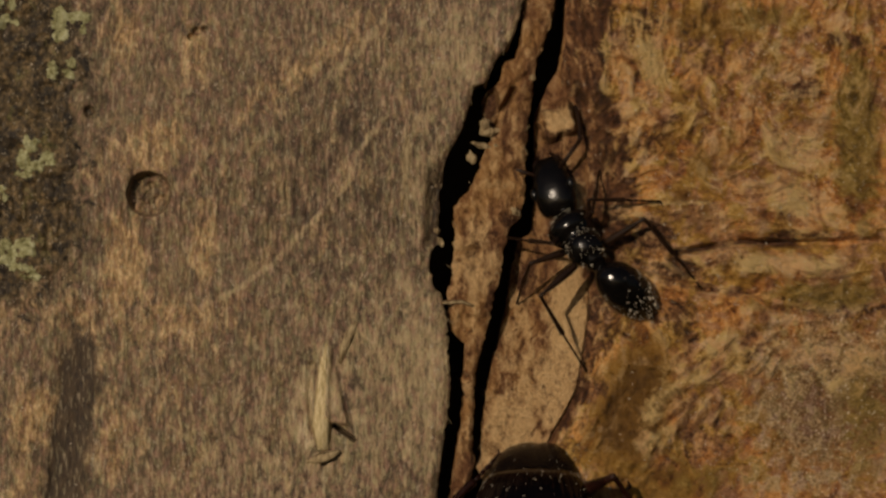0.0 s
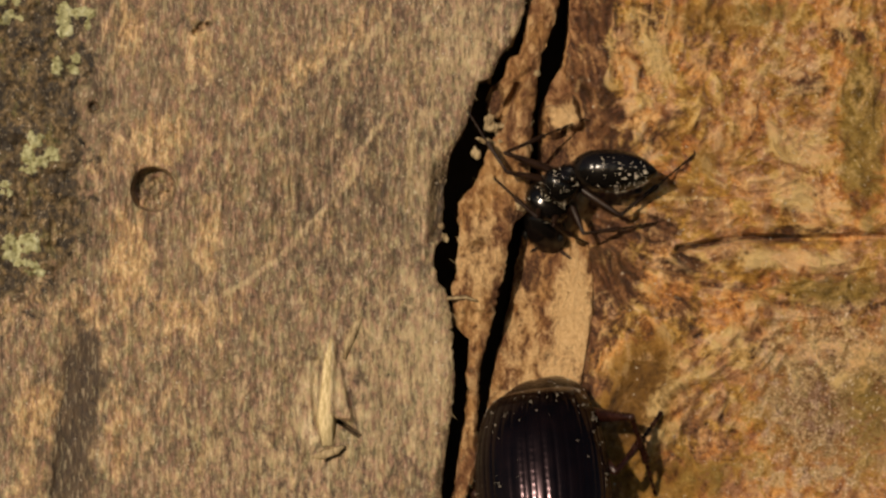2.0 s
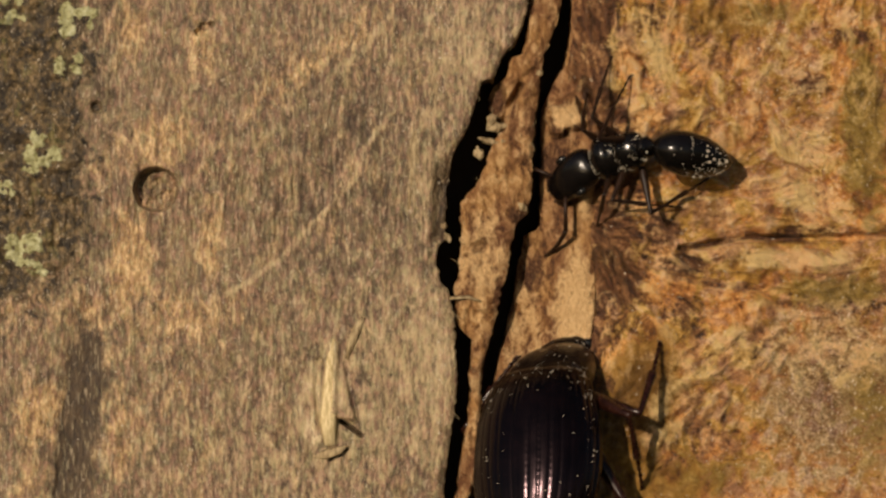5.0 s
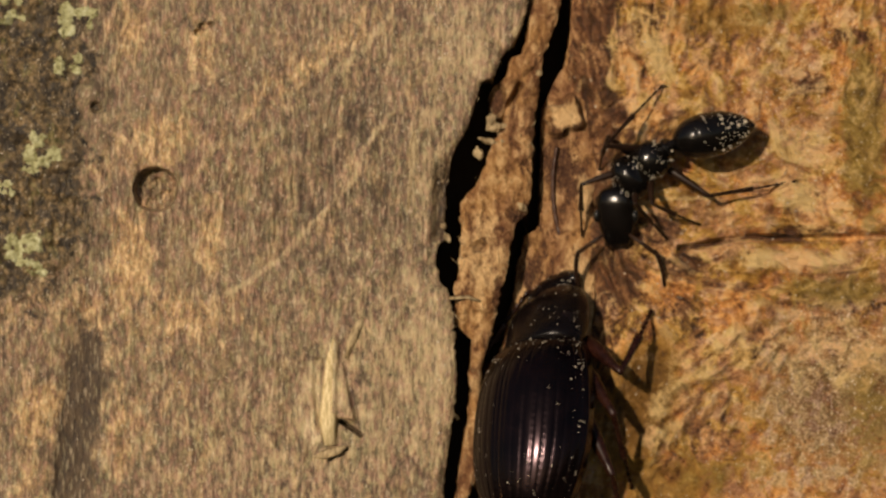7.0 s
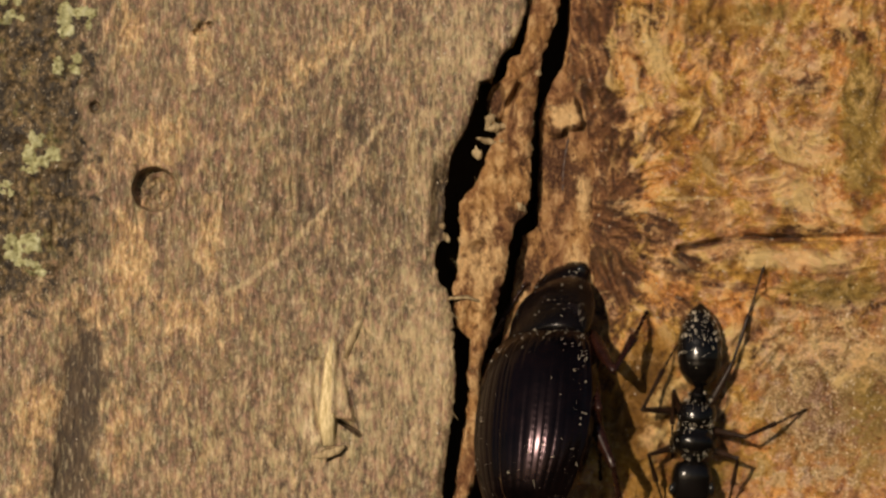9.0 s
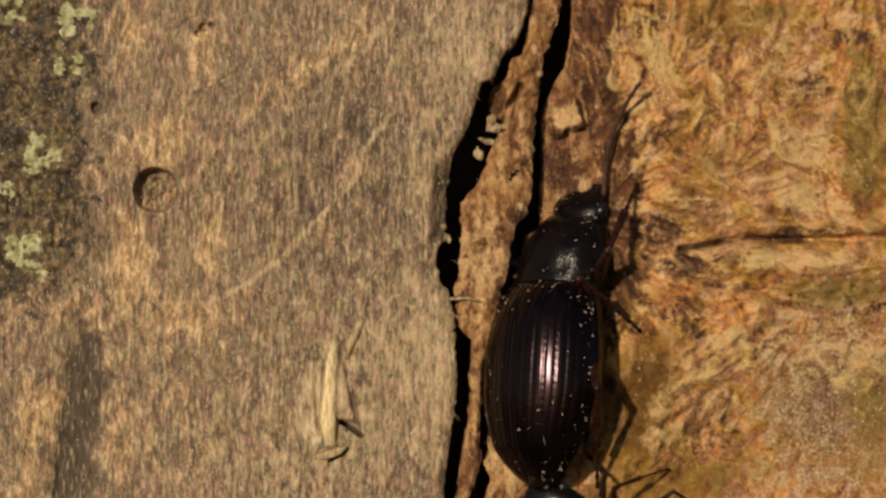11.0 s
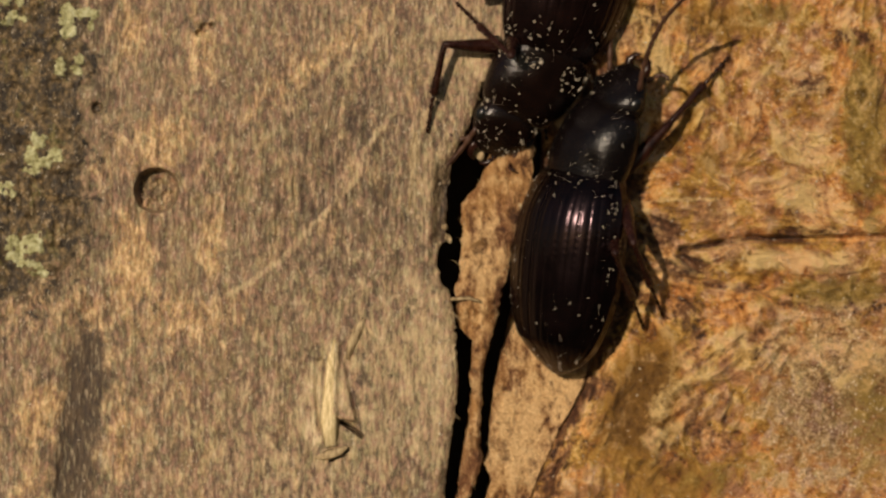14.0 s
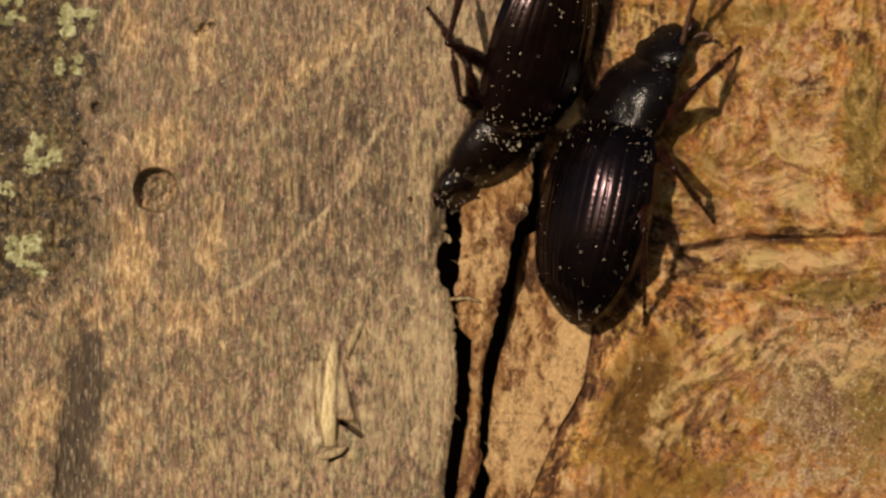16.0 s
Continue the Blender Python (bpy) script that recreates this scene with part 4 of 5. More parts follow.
def ground_beetle(label, seed, dust, coarse, case_mat, shield_mat):
    """A ground beetle, 12 mm long, its head towards y and its back towards z."""
    rng = random.Random(seed)
    top = tagged(new("ground_beetle"), label, "beetle", "ground beetles on the trunk")
    it = Animal(top)
    v, f = loft(glide([(1.9, 1.3, -0.3, 0.3, 0.5), (1.0, 1.7, -0.3, 0.35, 0.75), (-1.5, 2.0, -0.3, 0.35, 0.85), (-4, 1.45, -0.25, 0.35, 0.6), (-5.3, 0.6, -0.1, 0.3, 0.35), (-5.85, 0.2, -0.05, 0.1, 0.1)], 24), 28)
    mesh_object("abdomen", v, f, BELLY, top, "reddish-brown underside")
    for side in (-1, 1):
        v, f = elytron(side)
        mesh_object("wing_case", v, f, case_mat, top, "glossy black wing case with fine lengthwise furrows")
    v, f = loft(glide([(-0.62, 1.40, 0.0, 1.02, 0.4), (-0.50, 1.62, 0.0, 1.20, 0.5), (0.05, 1.75, 0.0, 1.27, 0.7), (0.6, 1.77, 0.0, 1.30, 0.8), (1.4, 1.68, 0.0, 1.22, 0.8), (2.0, 1.50, 0.0, 0.98, 0.7), (2.38, 1.30, 0.0, 0.70, 0.55), (2.48, 1.0, 0.0, 0.4, 0.4)], 34), 40, 2.2)
    v = [(x, y, z - 0.07 * max(0, 1 - abs(x) / 0.09) * (z > 0) * min(1, max(0, y * 2)) - 0.12 * max(0, 1 - math.hypot(abs(x) - 1.0, (y - 0.4) * 0.8) / 0.4) * (z > 0)) for x, y, z in v]
    neck = mesh_object("neck_shield", v, f, shield_mat, top, "black satin neck shield with a middle line")
    it.parts["neck"] = neck
    v, f = loft(glide([(2.15, 1.0, 0.0, 0.62, 0.5), (2.6, 1.20, 0.0, 0.76, 0.55), (3.0, 1.22, 0.0, 0.70, 0.5), (3.4, 1.02, -0.03, 0.52, 0.42), (3.75, 0.78, -0.08, 0.34, 0.34), (3.98, 0.60, -0.12, 0.20, 0.25), (4.06, 0.35, -0.12, 0.10, 0.15)], 24), 26, 2.3)
    v = [(x, y, z - 0.10 * max(0, 1 - math.hypot(abs(x) - 0.42, (y - 3.1) * 0.6) / 0.24) * (z > 0)) for x, y, z in v]
    mesh_object("head", v, f, shield_mat, neck)
    for side in (-1, 1):
        v, f = loft(glide([(2.62, 0.05, 0.15, 0.05, 0.05), (2.72, 0.2, 0.15, 0.24, 0.2), (2.92, 0.25, 0.15, 0.28, 0.24), (3.15, 0.18, 0.15, 0.2, 0.18), (3.23, 0.04, 0.15, 0.04, 0.04)], 10), 14)
        mesh_object("eye", [(side * 1.06 + x, y, z) for x, y, z in v], f, EYE, neck)
        v, f = tube([(side * 0.36, 3.8, -0.2), (side * 0.52, 4.15, -0.22), (side * 0.38, 4.42, -0.25), (side * 0.1, 4.55, -0.27)], [0.2, 0.17, 0.11, 0.02], 10)
        mesh_object("jaw", v, f, LIMB, neck)
        v, f = beads(lambda t, s=side: (s * (0.6 + 0.75 * t), 3.75 + 0.5 * math.sin(t * 2.2), -0.35 - 0.25 * t), 0.09, 4)
        mesh_object("palp", v, f, FEELER, neck)
        v, f = beads(lambda t, s=side: (s * (0.05 + 1.3 * t * t), 4.9 * t - 0.5 * t * t, 0.3 * math.sin(t * 2.6)), 0.095, 11)
        it.parts["feeler%d" % side] = mesh_object("antenna", v, f, FEELER, neck, "brown beaded antenna")
        add_leg(it, (side * 1.15, 1.9, -0.6), 2.5, 3.3, 0.29, 0.145, LIMB, rng, 0.58, (side * 2.7, 5.3), (side * 1.0, -1.2, 0.2))
        add_leg(it, (side * 1.2, 0.9, -0.65), 2.7, 3.9, 0.28, 0.13, LIMB, rng, 0.58, (side * 4.4, -0.4), (side * 0.8, 0.3, 0.7))
        add_leg(it, (side * 1.3, -0.7, -0.7), 3.0, 4.6, 0.30, 0.13, LIMB, rng, 0.58, (side * 3.4, -4.9), (side * 1.0, 0.2, 0.3))
    pieces, front = [], []
    for _ in range(dust):
        r = (abs(rng.gauss(0.0, 0.018)) + 0.010) * coarse
        side = rng.choice([-1, 1])
        if rng.random() < (0.5 if coarse > 0.8 else 0.72):
            s = rng.choice([rng.uniform(0, 1), rng.uniform(0, 0.2), rng.uniform(0.6, 1)])
            a = rng.uniform(1.25, 1.56) if rng.random() < 0.6 else rng.uniform(0.05, 1.3)
            w, hgt = case_outline(s)
            pieces.append(grain((side * w * math.sin(a), 1.75 - 7.75 * s, hgt * math.cos(a) ** 0.92 + 0.01), r, rng))
        else:
            y, a = rng.choice([rng.uniform(-0.3, 0.7), rng.uniform(-0.3, 3.9), rng.uniform(1.9, 3.9)]), rng.uniform(0.15, 1.5)
            w = float(np.interp(y, [0.05, 0.6, 1.4, 2.0, 2.4, 2.6, 3.0, 3.4, 4.0], [1.75, 1.77, 1.68, 1.50, 1.28, 1.20, 1.22, 1.02, 0.60]))
            up = float(np.interp(y, [0.05, 0.6, 1.4, 2.0, 2.4, 2.6, 3.0, 3.4, 4.0], [1.27, 1.3, 1.22, 0.98, 0.70, 0.76, 0.70, 0.50, 0.15]))
            front.append(grain((side * w * math.sin(a) ** 0.91, y, up * math.cos(a) ** 0.91 + 0.01), r, rng))
    v, f = joined(*pieces)
    tagged(mesh_object("dust", v, f, DUST, top, "pale specks of wood dust", False), kind="stuff")
    v, f = joined(*front)
    tagged(mesh_object("dust", v, f, DUST, neck, "pale specks of wood dust", False), kind="stuff")
    return it


def wood_ant(label):
    """A black ant, 7 mm long; its origin is the middle of the mesosoma, y forward."""
    rng = random.Random(5)
    top = tagged(new("ant"), label, "ant")
    it = Animal(top)
    v, f = loft(glide([(-1.08, 0.22, -0.05, 0.2, 0.2), (-0.88, 0.42, 0.0, 0.38, 0.35), (-0.44, 0.46, 0.0, 0.5, 0.42), (-0.04, 0.40, 0.0, 0.44, 0.42), (0.28, 0.55, 0.0, 0.62, 0.45), (0.68, 0.56, 0.0, 0.60, 0.45), (0.96, 0.34, 0.0, 0.36, 0.32), (1.14, 0.18, -0.02, 0.18, 0.18)], 34), 26)
    v = [(x * 1.52, y, z * 1.25) for x, y, z in v]
    mesh_object("mesosoma", v, f, ANT, top)
    v, f = loft(glide([(-1.00, 0.14, -0.1, 0.14, 0.14), (-1.16, 0.36, -0.08, 0.40, 0.2), (-1.30, 0.40, -0.08, 0.52, 0.2), (-1.40, 0.28, -0.1, 0.3, 0.18), (-1.56, 0.12, -0.1, 0.12, 0.12)], 14), 16)
    mesh_object("petiole", v, f, ANT, top)
    v, f = loft(glide([(0.05, 0.1, 0, 0.1, 0.1), (-0.12, 0.45, 0.02, 0.45, 0.4), (-0.55, 0.78, 0.05, 0.72, 0.6), (-1.2, 0.89, 0.05, 0.80, 0.68), (-1.9, 0.82, 0.02, 0.70, 0.6), (-2.5, 0.56, 0, 0.46, 0.4), (-2.85, 0.26, -0.02, 0.18, 0.18), (-3.0, 0.05, -0.02, 0.05, 0.05)], 60), 36)
    v = [(x * k * 0.92, y, z * k) for x, y, z in v for k in (1.0 - 0.035 * max(0, 1 - min(abs(y + q) for q in (0.75, 1.45, 2.05, 2.5)) / 0.05),)]
    g = mesh_object("gaster", v, f, ANT, top, "glossy black banded abdomen")
    it.parts["gaster"] = g
    v, f = loft(glide([(-0.05, 0.18, 0, 0.18, 0.18), (0.08, 0.62, 0.0, 0.38, 0.36), (0.45, 0.80, 0.0, 0.54, 0.45), (1.0, 0.80, 0.0, 0.54, 0.45), (1.55, 0.69, -0.03, 0.42, 0.38), (1.95, 0.52, -0.06, 0.25, 0.28), (2.12, 0.3, -0.08, 0.12, 0.16)], 34), 32, 2.5)
    v = [(x * 0.90, y * 1.04, z) for x, y, z in v]
    h = mesh_object("head", v, f, ANT, top)
    it.parts["head"] = h
    for side in (-1, 1):
        v, f = loft(glide([(0.75, 0.03, 0.28, 0.03, 0.03), (0.85, 0.12, 0.28, 0.14, 0.1), (1.0, 0.14, 0.28, 0.16, 0.1), (1.15, 0.1, 0.28, 0.12, 0.1), (1.22, 0.03, 0.28, 0.03, 0.03)], 8), 12)
        mesh_object("eye", [(side * 0.70 + x, y, z) for x, y, z in v], f, EYE, h)
        v, f = tube([(side * 0.34, 1.8, -0.12), (side * 0.42, 2.1, -0.14), (side * 0.2, 2.38, -0.16)], [0.16, 0.13, 0.03], 8)
        mesh_object("jaw", v, f, ANTLEG, h)
        v, f = tube([(side * 0.3, 1.55, 0.2), (side * 0.9, 1.95, 0.3), (side * 1.45, 2.35, 0.3)], [0.07, 0.075, 0.09], 8)
        w, e = beads(lambda t, s=side: (s * (1.45 + 0.55 * t - 0.5 * t * t), 2.35 + 1.9 * t, 0.3 - 0.75 * t), 0.085, 10)
        v, f = joined((v, f), (w, e))
        mesh_object("antenna", v, f, ANTLEG, h, "brown elbowed antenna")
        add_leg(it, (side * 0.35, 0.62, -0.35), 1.6, 2.4, 0.15, 0.085, ANTLEG, rng, 0.5, (side * 2.1, 2.6), (side * 0.7, 0.1, 0.55))
        add_leg(it, (side * 0.35, -0.05, -0.38), 1.7, 2.7, 0.15, 0.08, ANTLEG, rng, 0.5, (side * 3.2, 0.1), (side * 0.7, 0.1, 0.55))
        add_leg(it, (side * 0.33, -0.6, -0.38), 2.1, 3.6, 0.16, 0.08, ANTLEG, rng, 0.5, (side * 2.6, -3.9), (side * 0.7, 0.1, 0.55))
    pieces = []
    for _ in range(170):
        y, a = rng.uniform(-2.7, -0.2), rng.uniform(-1.4, 1.4)
        w = float(np.interp(-y, [0, 0.6, 1.2, 1.8, 2.4, 3.0], [0.3, 0.79, 0.89, 0.83, 0.60, 0.05]))
        pieces.append(grain((w * 0.92 * math.sin(a), y, 0.05 + w * 0.9 * math.cos(a)), 0.012 + abs(rng.gauss(0, 0.024)), rng))
    v, f = joined(*pieces)
    tagged(mesh_object("dust", v, f, DUST, g, "pale specks of wood dust", False), kind="stuff")
    pieces = []
    for _ in range(150):
        y, a = rng.uniform(-1.4, 1.1), rng.uniform(-1.5, 1.5)
        w = float(np.interp(y, [-1.4, -1.0, -0.5, 0, 0.4, 0.8, 1.14], [0.24, 0.34, 0.46, 0.42, 0.57, 0.56, 0.2]))
        pieces.append(grain((w * 1.52 * math.sin(a), y, w * 1.32 * math.cos(a)), 0.010 + abs(rng.gauss(0, 0.018)), rng))
    v, f = joined(*pieces)
    tagged(mesh_object("dust", v, f, DUST, top, "pale specks of wood dust", False), kind="stuff")
    return it


# ---- small things on the trunk ----
def flake(name, pts, widths, lift, mat, label, category, thick=0.10):
    """A torn sliver of wood: a bent, tapering strip with thickness, lifted at its end."""
    verts, faces, n = [], [], len(pts)
    for i, (u, v) in enumerate(pts):
        a, b = pts[max(i - 1, 0)], pts[min(i + 1, n - 1)]
        d = Vector((b[0] - a[0], b[1] - a[1])).normalized()
        for k, (side, up) in enumerate(((-1, -0.9), (-0.5, 0.6), (0.1, 1.0), (0.7, 0.8), (1, 0.2))):
            uu, vv = u - d.y * side * widths[i], v + d.x * side * widths[i]
            verts.append(plan(uu, vv, surface(u, v) + lift[i] + up * thick - 0.03) * 1000)
    for i in range(n - 1):
        for k in range(4):
            faces.append((i * 5 + k, i * 5 + k + 1, i * 5 + k + 6, i * 5 + k + 5))
        faces.append((i * 5 + 4, i * 5, i * 5 + 5, i * 5 + 9))
    faces += [(0, 1, 2, 3, 4), tuple(reversed(range((n - 1) * 5, n * 5)))]
    ob = mesh_object(name, verts, faces, mat)
    bm = bmesh.new()
    bm.from_mesh(ob.data)
    bmesh.ops.recalc_face_normals(bm, faces=bm.faces)
    bm.to_mesh(ob.data)
    return tagged(ob, label, category)


def lichen(cu, cv, size, seed, label):
    """A thin crinkled lichen crust with a ragged outline and gaps."""
    rng = random.Random(seed)
    lobes = [(rng.uniform(-1, 1) * size * 0.8, rng.uniform(-1, 1) * size * 0.6, rng.uniform(0.2, 0.45) * size) for _ in range(9)]
    n, step = 56, size / 18
    g = (np.arange(n) - n / 2) * step
    a, b = np.meshgrid(g, g, indexing="ij")
    k = int(seed * 10)
    ragged = 0.30 * size * rough_field(a / size * 4 + 50, b / size * 4 + 50, k, 4)
    d = np.max([1 - np.hypot(a - la, b - lb) / np.maximum(lr + ragged, 0.5) for la, lb, lr in lobes], 0)
    lift = 0.07 * np.clip(d * 3.5, 0, 1) + 0.05 * rough_field(a / 6 + 50, b / 6 + 50, k + 1, 3) - 0.015
    h = slab_relief(cu + a, cv + b) + lift
    verts, faces, index = [], [], {}
    for i in range(n):
        for j in range(n):
            if d[i, j] > 0:
                index[i, j] = len(verts)
                verts.append(plan(cu + a[i, j], cv + b[i, j], h[i, j]) * 1000)
    for i, j in list(index):
        q = [(i, j), (i, j + 1), (i + 1, j + 1), (i + 1, j)]
        if all(p in index for p in q):
            faces.append(tuple(index[p] for p in q))
    return tagged(mesh_object("lichen", verts, faces, LICHEN), label, "lichen", "lichen patches on the trunk")


for k, (u0, v0, size) in enumerate([(80, 272, 40), (122, 118, 24), (142, 34, 38), (28, 430, 44), (58, 470, 26), (20, 14, 34), (12, 335, 20)]):
    lichen(u0, v0, size, 3.0 + k * 1.7, "small grey-green crusty lichen lobe on weathered wood")

SPLINTER = "pale torn wood splinter lifting from the trunk"
flake("wood_splinter", [(592, 600), (588, 640), (585, 700), (583, 745), (586, 788)], [4, 10, 14, 17, 12], [-0.03, 0.0, 0.03, 0.06, 0.03], SLIVER, "bright straw-yellow sliver torn up from the grain", "splinter", 0.10)
flake("wood_splinter", [(556, 808), (580, 803), (600, 797), (614, 789)], [3, 9, 8, 3], [0.0, 0.05, 0.10, 0.16], FLAKE, "small olive flap of wood curling up below the scar", "splinter", 0.05)
flake("wood_splinter", [(645, 562), (634, 582), (624, 606), (615, 636)], [5, 9, 9, 4], [0.02, 0.08, 0.08, 0.0], FLAKE, SPLINTER, "splinter", 0.08)
flake("wood_splinter", [(738, 230), (735, 275), (728, 330), (724, 375)], [9, 9, 6, 2], [0.0, 0.02, 0.01, 0.0], FLAKE, SPLINTER, "splinter", 0.03)
flake("wood_splinter", [(922, 40), (910, 62), (905, 84)], [6, 9, 5], [0.02, 0.04, 0.08], FLAKE, SPLINTER, "splinter", 0.06)
flake("wood_splinter", [(868, 105), (871, 130), (872, 148)], [5, 5, 2], [0.0, 0.04, 0.08], FLAKE, SPLINTER, "splinter", 0.05)
flake("wood_splinter", [(795, 528), (830, 526), (852, 534)], [3, 4, 2], [0.12, 0.1, 0.05], FLAKE, "fine pale wood fibre bridging the crack", "splinter", 0.05)
flake("wood_splinter", [(862, 222), (884, 226), (892, 252)], [9, 8, 4], [0.02, 0.05, 0.05], FLAKE, "greyish loose wood crumb in the crack", "splinter", 0.08)


def wood_crumb(u, v, size, seed):
    """A loose chip of wood, lodged in the crack."""
    rng = random.Random(seed)
    bm = bmesh.new()
    bmesh.ops.create_icosphere(bm, subdivisions=2, radius=1.0)
    for w in bm.verts:
        k = 1 + 0.75 * noise.noise(w.co * 1.7 + Vector((seed * 3.7, 0, 0)))
        w.co = Vector((w.co.x * size[0], w.co.y * 0.12, w.co.z * size[1])) * k
    bmesh.ops.rotate(bm, cent=(0, 0, 0), matrix=Matrix.Rotation(rng.uniform(-1, 1), 3, "Y"), verts=bm.verts)
    verts = [plan(u, v, max(surface(u, v), -0.1)) * 1000 + w.co for w in bm.verts]
    faces = [tuple(w.index for w in f.verts) for f in bm.faces]
    bm.free()
    return tagged(mesh_object("wood_crumb", verts, faces, FLAKE, smooth_faces=False), "small pale wood crumb lodged in the crack", "wood crumb", "wood crumbs in the crack")


for k, (u0, v0, a, b) in enumerate([(870, 212, 0.20, 0.22), (880, 226, 0.34, 0.15), (866, 250, 0.36, 0.11), (790, 420, 0.13, 0.20), (848, 272, 0.17, 0.24), (786, 400, 0.10, 0.12), (925, 366, 0.16, 0.13), (955, 130, 0.13, 0.10)]):
    wood_crumb(u0, v0, (a, b), 40 + k)


def crumbs():
    rng, pieces = random.Random(11), []
    for _ in range(240):
        u = rng.choice([rng.uniform(960, 1240), rng.uniform(1100, 1560), rng.uniform(-20, 560), rng.uniform(770, 800)])
        v = rng.uniform(0, 882)
        if line(v, SLAB_EDGE) - 14 < u < line(v, BARK_EDGE) + 8:
            continue
        pieces.append(grain(plan(u, v, surface(u, v) + 0.01) * 1000, rng.uniform(0.02, 0.055), rng))
    v, f = joined(*pieces)
    tagged(mesh_object("dust", v, f, DUST, None, "pale crumbs of wood dust strewn over the trunk", False), category="dust", kind="stuff")


crumbs()


def fibres():
    """Frayed wood hairs along the edges of the cracks."""
    rng, pieces = random.Random(31), []
    for _ in range(80):
        v = rng.uniform(-20, 900)
        edge, out = rng.choice([(SLAB_EDGE, 1), (SLAB_EDGE, 1), (STRIP_LEFT, -1), (STRIP_RIGHT, 1), (GROOVE_LEFT, -1), (BARK_EDGE, -1)])
        u = float(line(v, edge)) - out * rng.uniform(2, 12)
        size, a = rng.uniform(5, 20), rng.choice([-1, 1]) * rng.uniform(0.9, 1.5)
        pts = []
        for k in range(5):
            s = k / 4
            du, dv = out * size * s * math.cos(a) * (1 + 0.4 * s), size * s * math.sin(a)
            pts.append(plan(u + du + 2 * math.sin(3 * s), v + dv, surface(u, v) + 0.02 + 0.10 * s * rng.random()) * 1000)
        r = rng.uniform(0.007, 0.017)
        pieces.append(tube(pts, [r, r, r * 0.9, r * 0.7, r * 0.3], 5))
    w, f = joined(*pieces)
    tagged(mesh_object("wood_fibres", w, f, FLAKE, None, "fine frayed pale wood hairs along the cracks"), category="fibre", kind="stuff")


fibres()

BEETLE = ground_beetle("glossy black ground beetle dusted with pale specks, climbing the groove", 21, 420, 0.78, ELYTRA, SHIELD)
RIVAL = ground_beetle("dusty dark brown ground beetle coming down the crack head first", 22, 560, 1.1, ELYTRA_BROWN, SHIELD_BROWN)
RUNNER = wood_ant("shiny black ant with dust on its abdomen, on the bark")


# ---- what moves ----
STEPS = [k * 0.25 for k in range(65)]


def column(rows, k, t):
    return float(np.interp(t, [r[0] for r in rows], [r[k] for r in rows]))


def body_pose(hu, hv, tu, tv, lift, lean, length, dive=None, most=28):
    """The pose of a body from head to tail on the plan; dive: how far it points into the trunk, or as its length is shortened. lean: degrees to the right."""
    head, tail = plan(hu, hv), plan(tu, tv)
    way = head - tail
    c = min(0.999, way.length / length)
    d = min(math.acos(c), radians(most)) if dive is None else radians(dive)
    fwd = way.normalized() * math.cos(d) + Vector((0, math.sin(d), 0))
    up = (Vector((0, -1, 0)) - fwd * fwd.dot(Vector((0, -1, 0)))).normalized()
    right = fwd.cross(up)
    up = (up * math.cos(radians(lean)) + right * math.sin(radians(lean))).normalized()
    right = fwd.cross(up)
    m = Matrix((right, fwd, up)).transposed().to_4x4()
    m.translation = (head + tail) / 2 + Vector((0, -lift / 1000, 0))
    return m


def turned(at, fwd, pole):
    """A limb's pose: its length along fwd, its bend towards the pole."""
    y = Vector(fwd).normalized()
    z = Vector(pole) - y * y.dot(Vector(pole))
    z = z.normalized() if z.length > 1e-6 else y.orthogonal().normalized()
    m = Matrix((y.cross(z), y, z)).transposed().to_4x4()
    m.translation = Vector(at) / 1000
    return m


def tread(animal, body, planted, stride, bend=None, tucked=(), knees=None):
    """Key every leg: feet stay where they stand until the body has left them behind. planted: leg number to rows (t, u, v). knees: leg number to rows (t, x, y, z), the way its knee points."""
    for n, leg in enumerate(animal.legs):
        spot, thigh_rows, shin_rows = None, [], []
        for t in STEPS:
            m = body[t]
            if n in planted and planted[n][0][0] <= t <= planted[n][-1][0]:
                u, v = column(planted[n], 1, t), column(planted[n], 2, t)
                spot = plan(u, v, surface(u, v) + 0.08)
            else:
                home = m @ (Vector((*leg["rest"], -1.5)) / 1000)
                if spot is None or (home - spot).length > stride / 1000 * (0.8 + 0.1 * (n % 3)):
                    lead = Vector((0, 0, 0)) if spot is None else (home - spot) * 0.45
                    u, v = (home.x + lead.x) / UNIT + 784, 441 - (home.z + lead.z) / UNIT
                    spot = plan(u, v, surface(u, v) + 0.08)
            foot = (m.inverted() @ spot) * 1000
            hip, a, b = leg["hip"], leg["a"], leg["b"]
            if n % 3 == 0 and bend:
                hip = bend[t] @ (hip - Vector((0, 1.5, 0))) * 1.0
            d = foot - hip
            r = min(max(d.length, abs(a - b) * 1.08 + 0.05), (a + b) * 0.995)
            y = d.normalized()
            wish = leg["pole"] if n not in tucked else Vector((0.2, 0, -1))
            if knees and n in knees:
                wish = Vector([column(knees[n], k, t) for k in (1, 2, 3)])
            pole = wish - y * y.dot(wish)
            pole.normalize()
            k = (a * a + r * r - b * b) / (2 * a * r)
            knee = y * (a * k) + pole * (a * math.sqrt(max(0, 1 - k * k)))
            thigh = turned(hip, knee, wish)
            shin = thigh.inverted() @ turned(hip + knee, y * r - knee, wish)
            thigh_rows.append((t, thigh))
            shin_rows.append((t, shin))
        walk(leg["leg"], thigh_rows)
        walk(leg["shin"], shin_rows)
        walk(leg["foot"], shin_rows)


